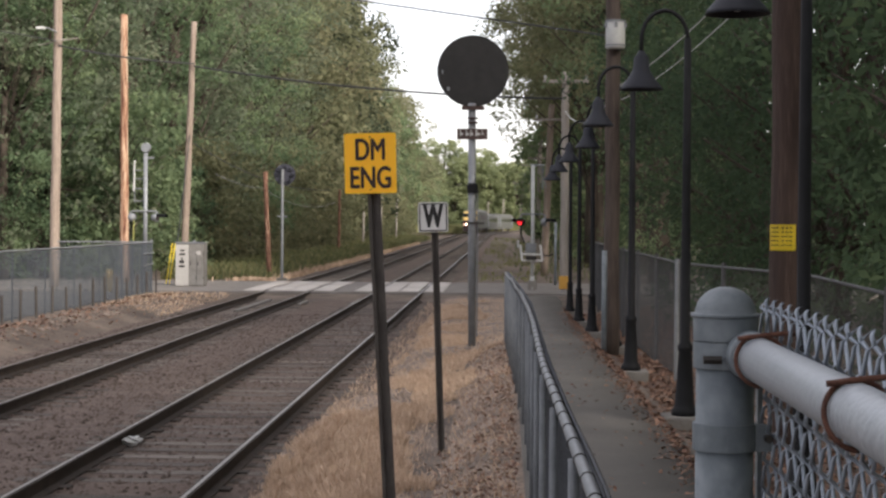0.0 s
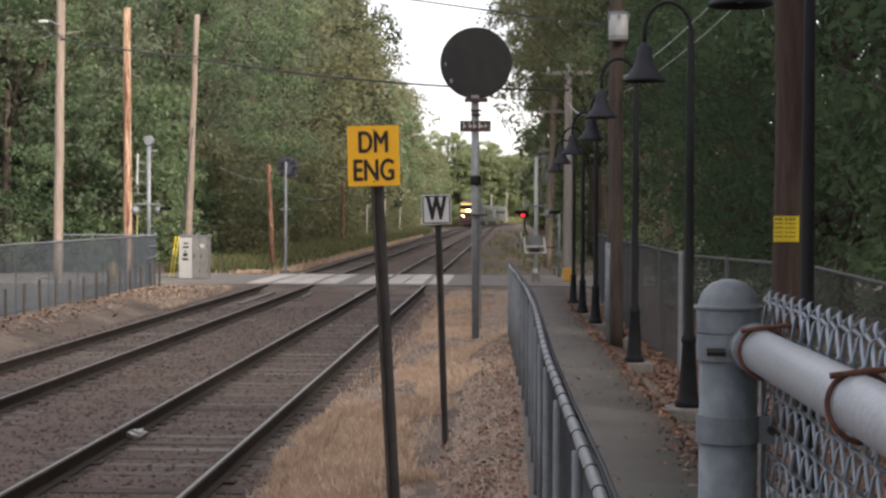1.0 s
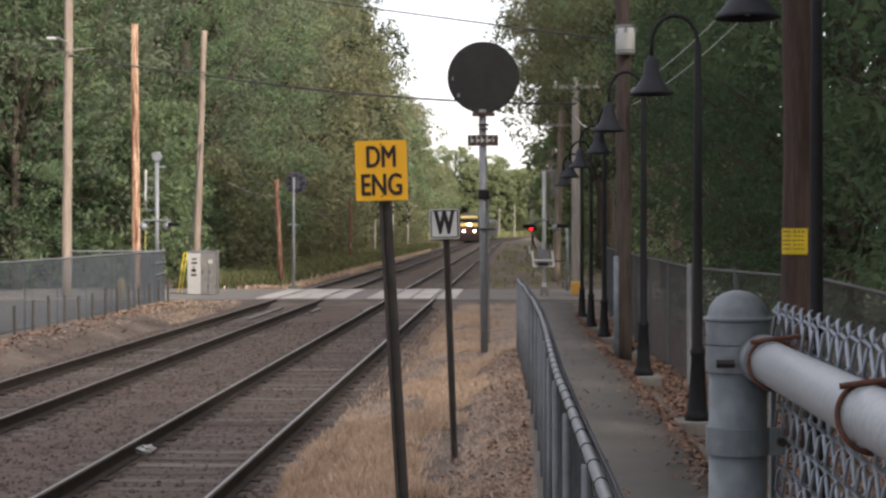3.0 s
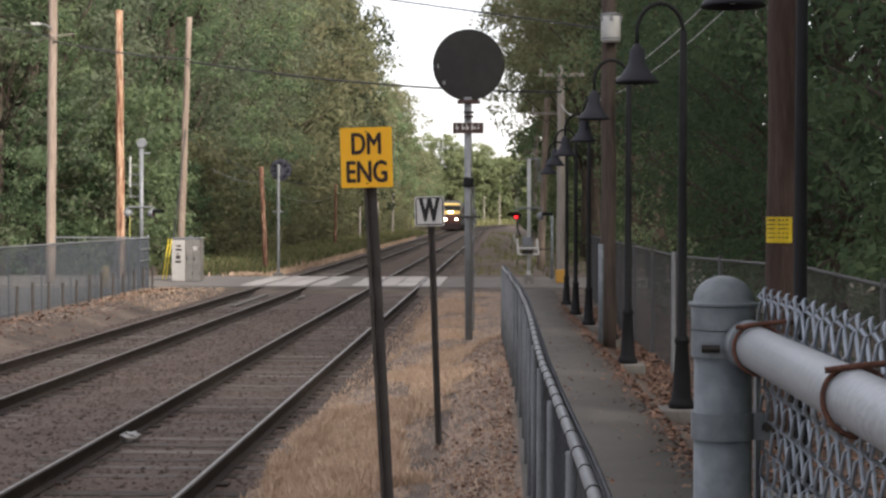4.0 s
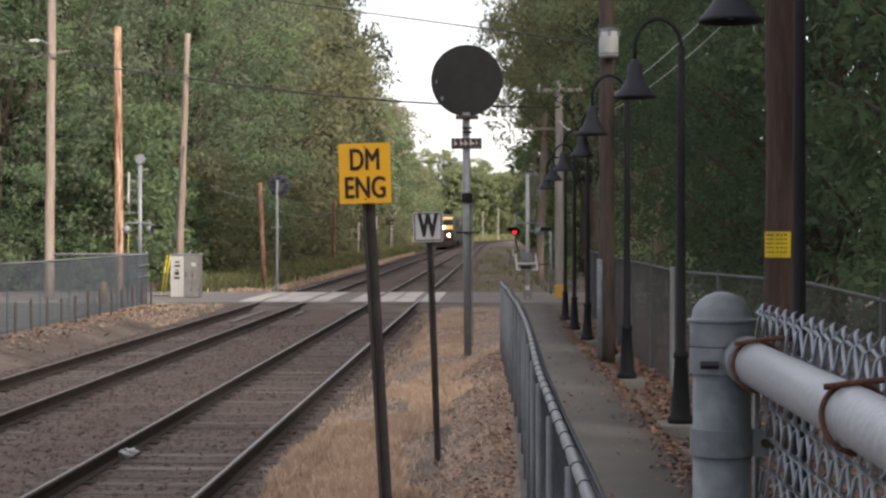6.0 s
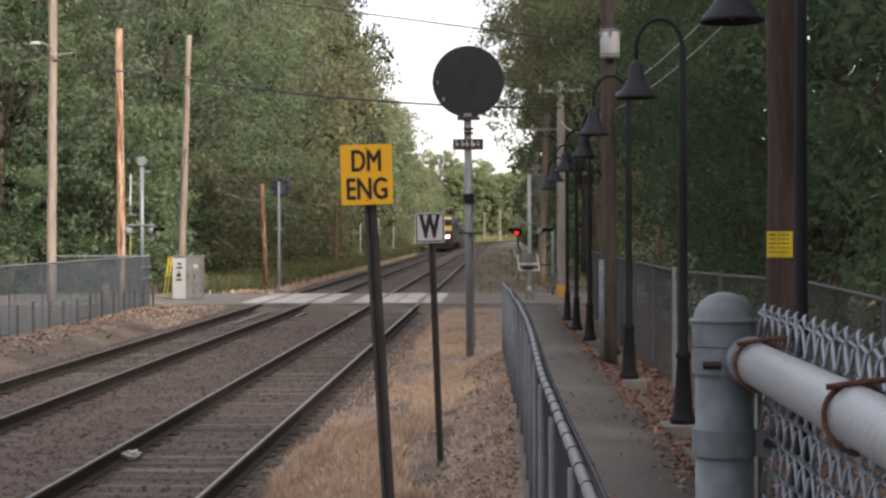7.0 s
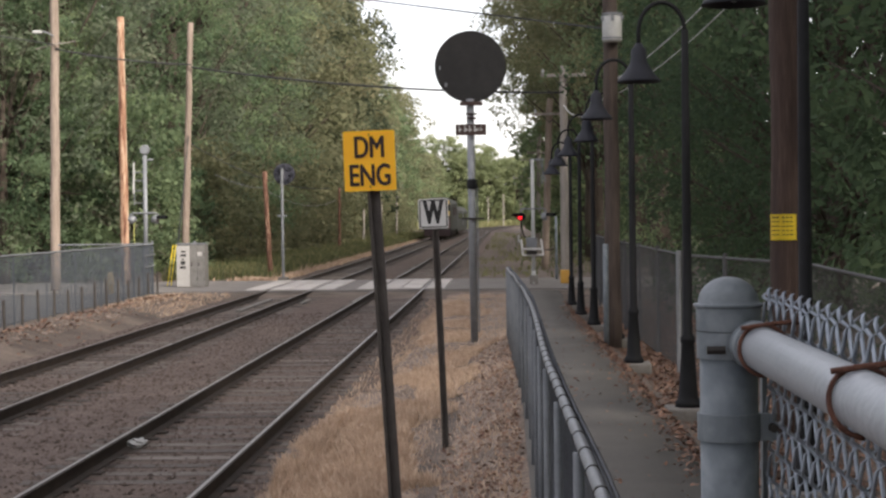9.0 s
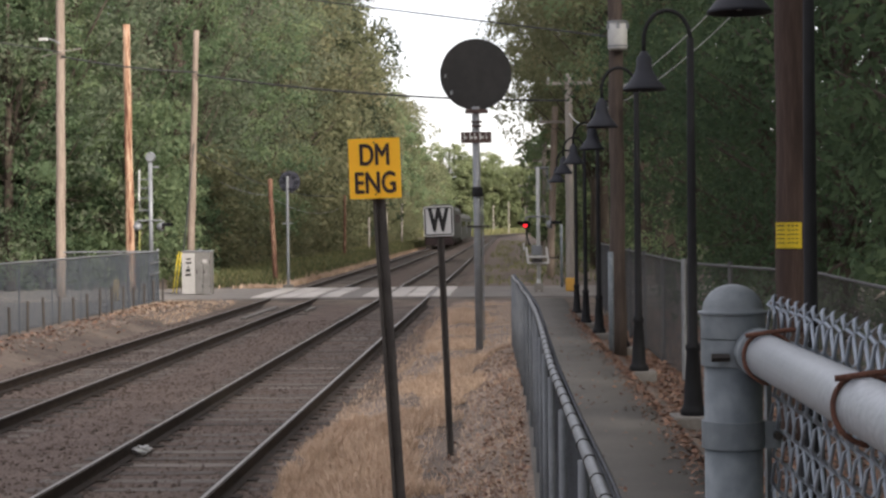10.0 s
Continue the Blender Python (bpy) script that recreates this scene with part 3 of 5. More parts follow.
        base = len(vs)
        seg = 5
        for p in pts:
            for k in range(seg):
                a = k / seg * math.tau
                vs.append((p.x + 0.0019 * math.sin(a), p.y + 0.0019 * math.cos(a) * 1.1, p.z + 0.0008 * math.sin(a)))
        for j in range(len(pts) - 1):
            for k in range(seg):
                q, q2 = base + j * seg + k, base + j * seg + (k + 1) % seg
                fs.append((q, q2, q2 + seg, q + seg))
    mesh_object("mesh", vs, fs, M_WIRE, fe, smooth=True)
    bm.free()
    bm = bmesh.new()
    add_box(bm, (mx - 0.006, 1.765, 1.45), (0.005, 0.016, 1.55))
    part("tension_bar", bm, M_GREYPOST, fe)


build_near_fence()

# ---------------------------------------------------------------- signs


def channel_post(bm, foot, head, w=0.075, d=0.03):
    """A steel U-channel sign post."""
    foot, head = Vector(foot), Vector(head)
    L = (head - foot).length
    m = Matrix.Translation(foot) @ pose(0, 0, 0, 0, math.degrees(math.atan2(head.x - foot.x, head.z - foot.z)), 0)
    add_box(bm, (0, d / 2, L / 2), (w * 0.5, 0.005, L), m=m)
    for s in (-1, 1):
        add_box(bm, (s * w * 0.25, 0, L / 2), (0.005, d, L), m=m)
        add_box(bm, (s * w * 0.375, -d / 2, L / 2), (w * 0.25, 0.005, L), m=m)
    return bm


def rounded_plate(bm, w, h, t, r):
    """An upright plate with rounded corners, its face towards -y."""
    pts = []
    for cx, cz, a0 in ((w / 2 - r, h / 2 - r, 0), (-w / 2 + r, h / 2 - r, 90), (-w / 2 + r, -h / 2 + r, 180), (w / 2 - r, -h / 2 + r, 270)):
        for k in range(6):
            a = math.radians(a0 + 18 * k)
            pts.append((cx + r * math.cos(a), cz + r * math.sin(a)))
    f = [bm.verts.new((x, -t / 2, z)) for x, z in pts]
    b = [bm.verts.new((x, t / 2, z)) for x, z in pts]
    bm.faces.new(f)
    bm.faces.new(b)
    for i in range(len(pts)):
        j = (i + 1) % len(pts)
        bm.faces.new((f[i], f[j], b[j], b[i]))
    return bm


def build_signs():
    s = thing("speed_sign", "orange-yellow engine stopping sign on a dark steel channel post", "sign")
    bm = bmesh.new()
    channel_post(bm, (-0.86, 13.05, -0.1), (-1.03, 13.03, 2.9), 0.1)
    part("post", bm, M_SIGNPOST, s)
    bm = bmesh.new()
    rounded_plate(bm, 0.398, 0.462, 0.004, 0.01)
    plate = part("plate", bm, M_YELLOW, s)
    plate.matrix_basis = pose(-1.035, 12.99, 2.783, 0, -1.5, 0)
    for text, z in (("DM", 0.097), ("ENG", -0.118)):
        for k, (ox, oz) in enumerate(((0, 0), (-0.005, 0), (0.005, 0), (0, 0.004), (0, -0.004))):
            letters(text, 0.232, M_BROWNINK, plate, pose(ox, -0.0045 - 0.0003 * k, z + oz) @ FACING @ Matrix.Diagonal((0.68 if text == "DM" else 0.7, 1, 1, 1)))
    for z in (0.2, -0.2):
        bm = bmesh.new()
        bmesh.ops.create_cone(bm, segments=8, radius1=0.007, radius2=0.006, depth=0.006, cap_ends=True, matrix=pose(0, -0.005, z, 90, 0, 0))
        part("bolt", bm, M_DARKSTEEL, plate)
    s = thing("whistle_sign", "small white whistle sign with black border on a dark post", "sign")
    bm = bmesh.new()
    channel_post(bm, (-0.62, 17.1, -0.15), (-0.715, 17.08, 2.5), 0.07)
    part("post", bm, M_SIGNPOST, s)
    bm = bmesh.new()
    rounded_plate(bm, 0.3, 0.3, 0.004, 0.02)
    plate = part("plate", bm, M_SIGNWHITE, s)
    plate.matrix_basis = pose(-0.722, 17.04, 2.378, 0, -1.2, 0)
    bm = bmesh.new()
    for sx in (-1, 1):
        add_box(bm, (sx * 0.134, -0.0035, 0), (0.012, 0.003, 0.262))
        add_box(bm, (0, -0.0035, sx * 0.134), (0.256, 0.003, 0.012))
    part("border", bm, M_INK, plate)
    for k, ox in enumerate((0, -0.005, 0.005, -0.01, 0.01)):
        letters("W", 0.325, M_INK, plate, pose(ox, -0.0045 - 0.0003 * k, 0) @ FACING @ Matrix.Diagonal((0.56, 1.03, 1, 1)))


build_signs()


def build_signal():
    s = thing("railway_signal", "round black signal target on a grey mast, seen from behind", "railway signal")
    x, y = -0.59, 31.2
    bm = bmesh.new()
    add_tube(bm, (x, y, -0.1), (x - 0.03, y, 4.5), 0.07, seg=16)
    part("mast", bm, M_GALV, s, smooth=True)
    bm = bmesh.new()
    add_box(bm, (x, y, -0.14), (0.5, 0.5, 0.25), bevel=0.02)
    part("foundation", bm, M_CONCRETE, s)
    bm = bmesh.new()
    bmesh.ops.create_cone(bm, segments=48, radius1=0.66, radius2=0.66, depth=0.05, cap_ends=True, matrix=pose(x - 0.02, y + 0.1, 5.1, 90, 0, 0))
    bmesh.ops.bevel(bm, geom=[e for e in bm.edges if e.calc_face_angle(0) > 1], offset=0.015, segments=2, affect="EDGES")
    tg = part("target", bm, M_SIGNALBLACK, s)
    bm = bmesh.new()
    add_box(bm, (x - 0.02, y + 0.16, 5.1), (0.14, 0.1, 1.1), bevel=0.02)
    for a in range(0, 180, 45):
        ca, sa = math.cos(math.radians(a)), math.sin(math.radians(a))
        add_tube(bm, (x - 0.02 - 0.55 * ca, y + 0.15, 5.1 - 0.55 * sa), (x - 0.02 + 0.55 * ca, y + 0.15, 5.1 + 0.55 * sa), 0.014, seg=8)
    part("spider_frame", bm, M_SIGNALBLACK, tg)
    for k in range(9):
        a = k * math.tau / 8
        rr = 0.5 if k < 8 else 0
        bm = bmesh.new()
        bmesh.ops.create_cone(bm, segments=16, radius1=0.085, radius2=0.06, depth=0.16, cap_ends=True, matrix=pose(x - 0.02 + rr * math.cos(a), y + 0.2, 5.1 + rr * math.sin(a), -90, 0, 0))
        part("lamp_housing", bm, M_SIGNALBLACK, tg)
    for a, w in ((216, 0.05), (182, 0.025)):
        bm = bmesh.new()
        add_box(bm, (x - 0.02 + 0.56 * math.cos(math.radians(a)), y + 0.07, 5.1 + 0.56 * math.sin(math.radians(a))), (w, 0.02, 0.07), bevel=0.004)
        part("rim_clip", bm, M_GALV, tg, "pale metal clip")
    for w, z in ((0.42, 4.41), (0.2, 4.22), (0.18, 4.14)):
        bm = bmesh.new()
        add_box(bm, (x - 0.01, y - 0.04, z), (w, 0.14, 0.07 if w > 0.3 else 0.03), bevel=0.01)
        part("clamp", bm, M_PLATE, s)
    bm = bmesh.new()
    add_box(bm, (x - 0.02, y - 0.09, 3.93), (0.56, 0.015, 0.2), bevel=0.004)
    plate = part("number_plate", bm, M_PLATE, s, "brown plate with worn white marks")
    for dx, w, h in ((-0.2, 0.05, 0.13), (-0.09, 0.06, 0.12), (-0.01, 0.05, 0.13), (0.1, 0.08, 0.12), (0.19, 0.03, 0.1)):
        bm = bmesh.new()
        add_box(bm, (x - 0.02 + dx, y - 0.101, 3.93), (w, 0.006, h * 0.3))
        add_box(bm, (x - 0.02 + dx - w * 0.35, y - 0.102, 3.93 + 0.02), (w * 0.3, 0.006, h))
        part("mark", bm, M_WHITE, plate)
    bm = bmesh.new()
    add_lathe(bm, [(0.09, -0.09), (0.1, -0.05), (0.1, 0.06), (0.075, 0.09)], seg=14, m=pose(x - 0.01, y - 0.03, 2.94))
    part("junction_box", bm, M_BLACK, s)
    bm = bmesh.new()
    add_tube(bm, (x + 0.09, y - 0.02, 0.2), (x + 0.08, y - 0.02, 2.9), 0.014, seg=6)
    part("conduit", bm, M_GALV, s)
    for z in (2.3,):
        bm = bmesh.new()
        add_box(bm, (x, y - 0.1, z), (0.42, 0.05, 0.035), bevel=0.008)
        part("step_bracket", bm, M_DARKSTEEL, s)
    bm = bmesh.new()
    add_box(bm, (0.0 - 0.12, 29.6, 0.05), (0.22, 0.3, 0.08), bevel=0.01)
    tagged(part("cable_box", bm, M_DARKSTEEL), "small dark metal box low in the grass", "box")


build_signal()

# ---------------------------------------------------------------- lamps along the walkway


def build_lamp(at):
    s = thing("street_lamp", "black iron walkway lamp with a curved arm and bell shade", "street lamp", "lamps along the walkway", at=at)
    bm = bmesh.new()
    add_box(bm, (0, 0, -0.1), (0.46, 0.46, 0.3), bevel=0.025)
    part("footing", bm, M_CONCRETE, s, "grey concrete footing")
    bm = bmesh.new()
    add_lathe(bm, [(0.135, 0.05), (0.135, 0.1), (0.115, 0.13), (0.1, 0.16), (0.066, 0.7), (0.078, 0.72), (0.078, 0.76), (0.05, 0.8), (0.044, 2.5), (0.036, 3.9)], seg=16)
    part("post", bm, M_BLACK, s, smooth=True)
    bm = bmesh.new()
    pts = [(-0.235 + 0.235 * math.cos(a), 0, 3.88 + 0.3 * math.sin(a)) for a in [math.pi * k / 16 for k in range(17)]]
    add_sweep(bm, pts + [(-0.47, 0, 3.74)], 0.022, seg=10, ref=Vector((0, 1, 0)))
    part("arm", bm, M_BLACK, s, smooth=True)
    bm = bmesh.new()
    add_lathe(bm, [(0.03, 0.4), (0.05, 0.36), (0.075, 0.34), (0.085, 0.22), (0.1, 0.18), (0.15, 0.1), (0.21, 0.03), (0.225, 0.0), (0.205, 0.0), (0.13, 0.08), (0.02, 0.16)], seg=24, m=pose(-0.47, 0, 3.37))
    part("shade", bm, M_LAMPSHADE, s, smooth=True)
    bm = bmesh.new()
    add_lathe(bm, [(0.01, 0.0), (0.06, 0.02), (0.07, 0.06), (0.04, 0.12)], seg=14, m=pose(-0.47, 0, 3.39))
    part("globe", bm, M_WHITE, s, smooth=True)
    return s


LAMPS = [(2.05, 11.7), (1.85, 17.4), (1.73, 23.2), (1.85, 28.6), (1.72, 33.4), (1.66, 37.9), (1.66, 43.1)]
lamp = build_lamp(pose(LAMPS[0][0], LAMPS[0][1], walk_z(LAMPS[0][1]) + 0.04))
for lx, ly in LAMPS[1:]:
    copy_thing(lamp, pose(lx, ly, walk_z(ly) - 0.03, 0, 0, 0))

# ---------------------------------------------------------------- poles and wires


def pole(name, foot, head, r0, r1, mat, label, arms=()):
    s = thing(name, label, "utility pole")
    foot, head = Vector(foot), Vector(head)
    bm = bmesh.new()
    pts = [foot.lerp(head, k / 12) for k in range(13)]
    add_sweep(bm, [p + Vector((0.01 * math.sin(k * 1.7), 0, 0)) for k, p in enumerate(pts)], r0, seg=14, radii=[r0 + (r1 - r0) * k / 12 for k in range(13)])
    part("shaft", bm, mat, s, smooth=True)
    for z, half, w in arms:
        t = (z - foot.z) / (head.z - foot.z)
        c = foot.lerp(head, t)
        bm = bmesh.new()
        add_box(bm, (c.x, c.y - r1 - 0.05, z), (half * 2, 0.1, w), bevel=0.01)
        arm = part("crossarm", bm, M_GREYPOLE, s)
        for sx in (-0.9, 0.9):
            bm = bmesh.new()
            add_lathe(bm, [(0.025, 0), (0.025, 0.05), (0.05, 0.07), (0.04, 0.15), (0.0, 0.17)], seg=10, m=pose(c.x + sx * half, c.y - r1 - 0.05, z + w / 2))
            part("insulator", bm, M_WHITE, arm)
            bm = bmesh.new()
            add_tube(bm, (c.x + sx * half * 0.6, c.y - r1 - 0.02, z), (c.x, c.y - r1, z - half * 0.55), 0.015, seg=6)
            part("brace", bm, M_DARKSTEEL, arm)
    return s


pole("utility_pole", (-15.28, 57, -0.1), (-15.13, 57, 11.6), 0.17, 0.14, M_POLEWOOD, "tall pale wooden pole behind the car park fence")
pole("utility_pole", (-14.0, 62, -0.1), (-14.05, 62, 9.82), 0.17, 0.13, M_REDPOLE, "orange-brown bare wooden pole with no crossarm")
pole("utility_pole", (-12.2, 64, -0.1), (-11.83, 64, 9.8), 0.15, 0.11, M_POLEWOOD, "leaning pale wooden pole beside the signal cabinet")
pole("short_pole", (-9.75, 70, -0.1), (-9.95, 70, 4.3), 0.11, 0.1, M_RUSTPOLE, "short rust-brown wooden post in the undergrowth")
pole("utility_pole", (2.1, 60, -0.1), (2.1, 60, 7.6), 0.16, 0.13, M_GREYPOLE, "grey wooden pole with a single crossarm", [(7.25, 0.8, 0.12)])
pole("utility_pole", (1.75, 76, -0.1), (2.05, 76, 7.55), 0.17, 0.14, M_POLEWOOD, "leaning wooden pole with a short crossarm", [(6.85, 0.7, 0.12)])
pole("utility_pole", (2.0, 105, -0.2), (2.15, 105, 7.4), 0.16, 0.13, M_GREYPOLE, "distant grey pole with two crossarms", [(6.9, 0.8, 0.12), (6.2, 0.8, 0.12)])
pole("utility_pole", (2.3, 140, -0.2), (2.2, 140, 7.4), 0.16, 0.13, M_GREYPOLE, "distant grey pole with a crossarm", [(6.9, 0.9, 0.14), (6.0, 0.7, 0.12)])
pole("utility_pole", (1.8, 190, -0.2), (1.9, 190, 7.0), 0.17, 0.13, M_GREYPOLE, "far grey pole with crossarms beside the line", [(6.5, 1.0, 0.15), (5.8, 0.9, 0.15)])
for px, py, h, lab in ((-11.3, 115, 4.4, "rust-brown trackside post before the woods"), (-12.4, 148, 4.2, "pale trackside post before the woods"), (-12.6, 172, 4.6, "pale trackside post before the woods"), (-12.2, 190, 4.7, "pale trackside post before the woods")):
    pole("short_pole", (px, py, -0.2), (px + 0.05, py, h), 0.11, 0.09, M_RUSTPOLE if py < 120 else M_GREYPOLE, lab)
for px, py, h in ((-4.0, 398, 6.6), (-0.4, 402, 7.4), (3.6, 406, 6.2)):
    pole("short_pole", (px, py, -0.5), (px, py, h), 0.15, 0.12, M_GREYPOLE, "pale distant pole near the curve")


def build_pole_light():
    s = thing("pole_light", "small white lamp head on a bracket of the tall pole", "street lamp")
    bm = bmesh.new()
    add_sweep(bm, [(-15.15, 56.8, 8.6), (-15.4, 56.6, 8.72), (-15.6, 56.5, 8.7)], 0.025, seg=8)
    part("bracket", bm, M_GALV, s)
    bm = bmesh.new()
    add_box(bm, (-15.62, 56.5, 8.7), (0.3, 0.2, 0.1), bevel=0.035)
    part("lamp_head", bm, M_WHITE, s)
    bm = bmesh.new()
    add_sweep(bm, [(-15.75, 56.75, 8.15), (-15.15, 56.75, 8.3), (-14.4, 56.75, 8.4)], 0.02, seg=6)
    part("cable_bracket", bm, M_GREYPOLE, s)


build_pole_light()


def build_transformer_pole():
    pole("utility_pole", (1.78, 28.2, 0.1), (1.76, 28.2, 7.5), 0.13, 0.115, M_POLEBROWN, "brown wooden pole carrying a pale transformer can")
    s = thing("transformer", "pale grey transformer can clamped to the pole", "transformer")
    bm = bmesh.new()
    add_lathe(bm, [(0.14, 0), (0.16, 0.02), (0.16, 0.4), (0.14, 0.44), (0.0, 0.46)], seg=18, m=pose(1.79, 28.0, 5.18))
    part("can", bm, M_WHITE, s, smooth=True)
    for z in (5.22, 5.62):
        bm = bmesh.new()
        add_lathe(bm, [(0.165, 0), (0.168, 0.0), (0.168, 0.03), (0.165, 0.03)], seg=18, m=pose(1.79, 28.0, z))
        part("band", bm, M_GALV, s)
    for a in (200, 270, 340):
        bm = bmesh.new()
        add_box(bm, (1.79 + 0.165 * math.cos(math.radians(a)), 28.0 + 0.165 * math.sin(math.radians(a)), 5.56), (0.05, 0.05, 0.09), bevel=0.01)
        part("lug", bm, M_GALV, s)


build_transformer_pole()


def build_near_pole():
    pole("utility_pole", (2.62, 15.9, 0.0), (2.62, 15.9, 8.0), 0.155, 0.14, M_DARKPOLE, "thick dark wooden pole wearing yellow notices")
    for dx, w in ((-0.03, 0.26), (0.19, 0.05)):
        s = thing("notice", "yellow paper notice fixed round the pole", "notice")
        bm = bmesh.new()
        rr = 0.165
        a0, a1 = (196, 292) if dx < 0 else (318, 340)
        prof = []
        for k in range(9):
            a = math.radians(a0 + (a1 - a0) * k / 8)
            prof.append((2.62 + rr * math.cos(a), 15.9 + rr * math.sin(a)))
        lo = [bm.verts.new((x, y, 2.09)) for x, y in prof]
        hi = [bm.verts.new((x, y, 2.33)) for x, y in prof]
        for k in range(8):
            bm.faces.new((lo[k], lo[k + 1], hi[k + 1], hi[k]))
        bmesh.ops.solidify(bm, geom=bm.faces[:], thickness=0.004)
        sheet = part("sheet", bm, M_LEMON, s)
        if dx < 0:
            for row in range(5):
                for aa in (212, 222, 232, 250, 262, 274):
                    a = math.radians(aa)
                    bm = bmesh.new()
                    add_box(bm, (2.62 + 0.172 * math.cos(a), 15.9 + 0.172 * math.sin(a), 2.3 - 0.04 * row), (0.022 + 0.004 * (row % 3), 0.003, 0.014 if row == 0 else 0.008), rz=aa + 90)
                    part("text_bar", bm, M_INK, sheet)


build_near_pole()


def cable(a, b, sag, r, mat, label):
    a, b = Vector(a), Vector(b)
    bm = bmesh.new()
    add_sweep(bm, [a.lerp(b, k / 20) - Vector((0, 0, sag * 4 * (k / 20) * (1 - k / 20))) for k in range(21)], r, seg=5)
    tagged(part("cable", bm, mat), label, "cable")


cable((-15.1, 56.8, 8.15), (-11.8, 63.8, 8.2), 0.1, 0.03, M_CABLE, "dark cable strung between wooden poles")
cable((-11.8, 63.8, 8.1), (2.1, 59.9, 6.65), 0.25, 0.035, M_CABLE, "dark cable strung across the railway")
cable((-15.1, 56.8, 11.1), (1.8, 28.1, 5.39), 0.0, 0.014, M_CABLE, "thin wire high over the railway")
cable((-28, 46, 10.2), (-15.1, 56.8, 8.3), 0.1, 0.02, M_CABLE, "dark cable running to the tall pole")
cable((1.9, 28.1, 4.6), (2.7, 15.8, 5.2), 0.15, 0.009, M_WHITECABLE, "pale slack cable between two poles")
cable((1.9, 28.1, 4.35), (2.7, 15.8, 4.9), 0.15, 0.007, M_WHITECABLE, "pale slack cable between two poles")
cable((1.9, 28.1, 4.6), (2.1, 59.8, 6.2), 0.5, 0.02, M_WHITECABLE, "pale slack cable between two poles")
cable((-11.85, 64, 5.2), (-8.7, 84, 3.8), 0.5, 0.02, M_CABLE, "slack dark cable in front of the trees")
cable((-12.0, 70, 4.2), (-9.98, 69.9, 3.62), 0.12, 0.011, M_GALV, "slack pale cable running to the short post")
cable((-9.9, 69.9, 3.55), (-10.0, 100, 3.4), 0.5, 0.011, M_GALV, "slack pale cable between trackside posts")

# ---------------------------------------------------------------- crossing equipment


def build_cabinet():
    s = thing("signal_cabinet", "pale steel crossing control cabinet with grey doors", "cabinet", at=pose(-10.95, 59, -0.02, 0, 0, 0))
    bm = bmesh.new()
    add_box(bm, (0.0, 0, 0.76), (0.98, 0.7, 1.48), bevel=0.02)
    part("body", bm, M_CABINET, s)
    bm = bmesh.new()
    add_box(bm, (-0.27, -0.36, 0.74), (0.46, 0.03, 1.42), bevel=0.008)
    d = part("door", bm, M_DOORWHITE, s, "dusty white painted door")
    for z, w, h in ((1.25, 0.16, 0.06), (1.12, 0.2, 0.07), (0.86, 0.16, 0.12), (0.7, 0.2, 0.08), (0.98, 0.08, 0.05)):
        bm = bmesh.new()
        add_box(bm, (-0.28 + 0.02 * (z > 1), -0.38, z), (w, 0.006, h))
        part("text_bar", bm, M_INK, d)
    for x in (0.1, 0.36):
        bm = bmesh.new()
        add_box(bm, (x, -0.36, 0.74), (0.24, 0.025, 1.42), bevel=0.008)
        d = part("door", bm, M_CABINET, s, "stained grey steel door")
        bm = bmesh.new()
        add_box(bm, (x - 0.08, -0.38, 0.8), (0.03, 0.03, 0.14), bevel=0.006)
        part("handle", bm, M_DARKSTEEL, d)
        for zz in (0.3, 1.15):
            bm = bmesh.new()
            add_tube(bm, (x + 0.115, -0.375, zz - 0.05), (x + 0.115, -0.375, zz + 0.05), 0.012, seg=6)
            part("hinge", bm, M_DARKSTEEL, d)
    bm = bmesh.new()
    add_box(bm, (0.3, -0.378, 1.17), (0.17, 0.005, 0.13), rz=0)
    part("notice_plate", bm, M_DOORWHITE, s, "small white notice plate")
    bm = bmesh.new()
    add_box(bm, (0.1, -0.1, 1.57), (0.1, 0.1, 0.08), bevel=0.02)
    part("roof_vent", bm, M_GALV, s)
    bm = bmesh.new()
    add_box(bm, (0.0, 0, 1.52), (1.04, 0.76, 0.04), bevel=0.01)
    part("roof", bm, M_GALV, s)


build_cabinet()


def flasher(parent, x, y, z, heading, lit, mat):
    """A crossing lamp on its bar: round housing, visor over the lens; heading 0 looks back along the track."""
    m = pose(x, y, z, 0, 0, heading)
    bm = bmesh.new()
    add_lathe(bm, [(0.02, 0.0), (0.1, 0.02), (0.13, 0.1), (0.14, 0.16), (0.14, 0.2), (0.125, 0.2), (0.11, 0.19)], seg=18, m=m @ pose(0, 0.16, 0, 90, 0, 0))
    housing = part("lamp_housing", bm, mat, parent, smooth=True)
    bm = bmesh.new()
    rings = []
    for d, r in ((-0.03, 0.13), (-0.2, 0.128), (-0.36, 0.12)):
        rings.append([bm.verts.new(m @ Vector((r * math.cos(a), d, r * math.sin(a)))) for a in [math.radians(5 + 17 * k) for k in range(11)]])
    for p, q in zip(rings, rings[1:]):
        for k in range(10):
            bm.faces.new((p[k], p[k + 1], q[k + 1], q[k]))
    bmesh.ops.solidify(bm, geom=bm.faces[:], thickness=0.006)
    part("visor", bm, M_BLACK, housing, "black sheet visor")
    bm = bmesh.new()
    bmesh.ops.create_cone(bm, segments=20, radius1=0.1, radius2=0.09, depth=0.02, cap_ends=True, matrix=m @ pose(0, -0.045, 0, 90, 0, 0))
    part("lens", bm, M_REDLAMP if lit else M_MAROON, housing, "lit red lens" if lit else "dark red lens")


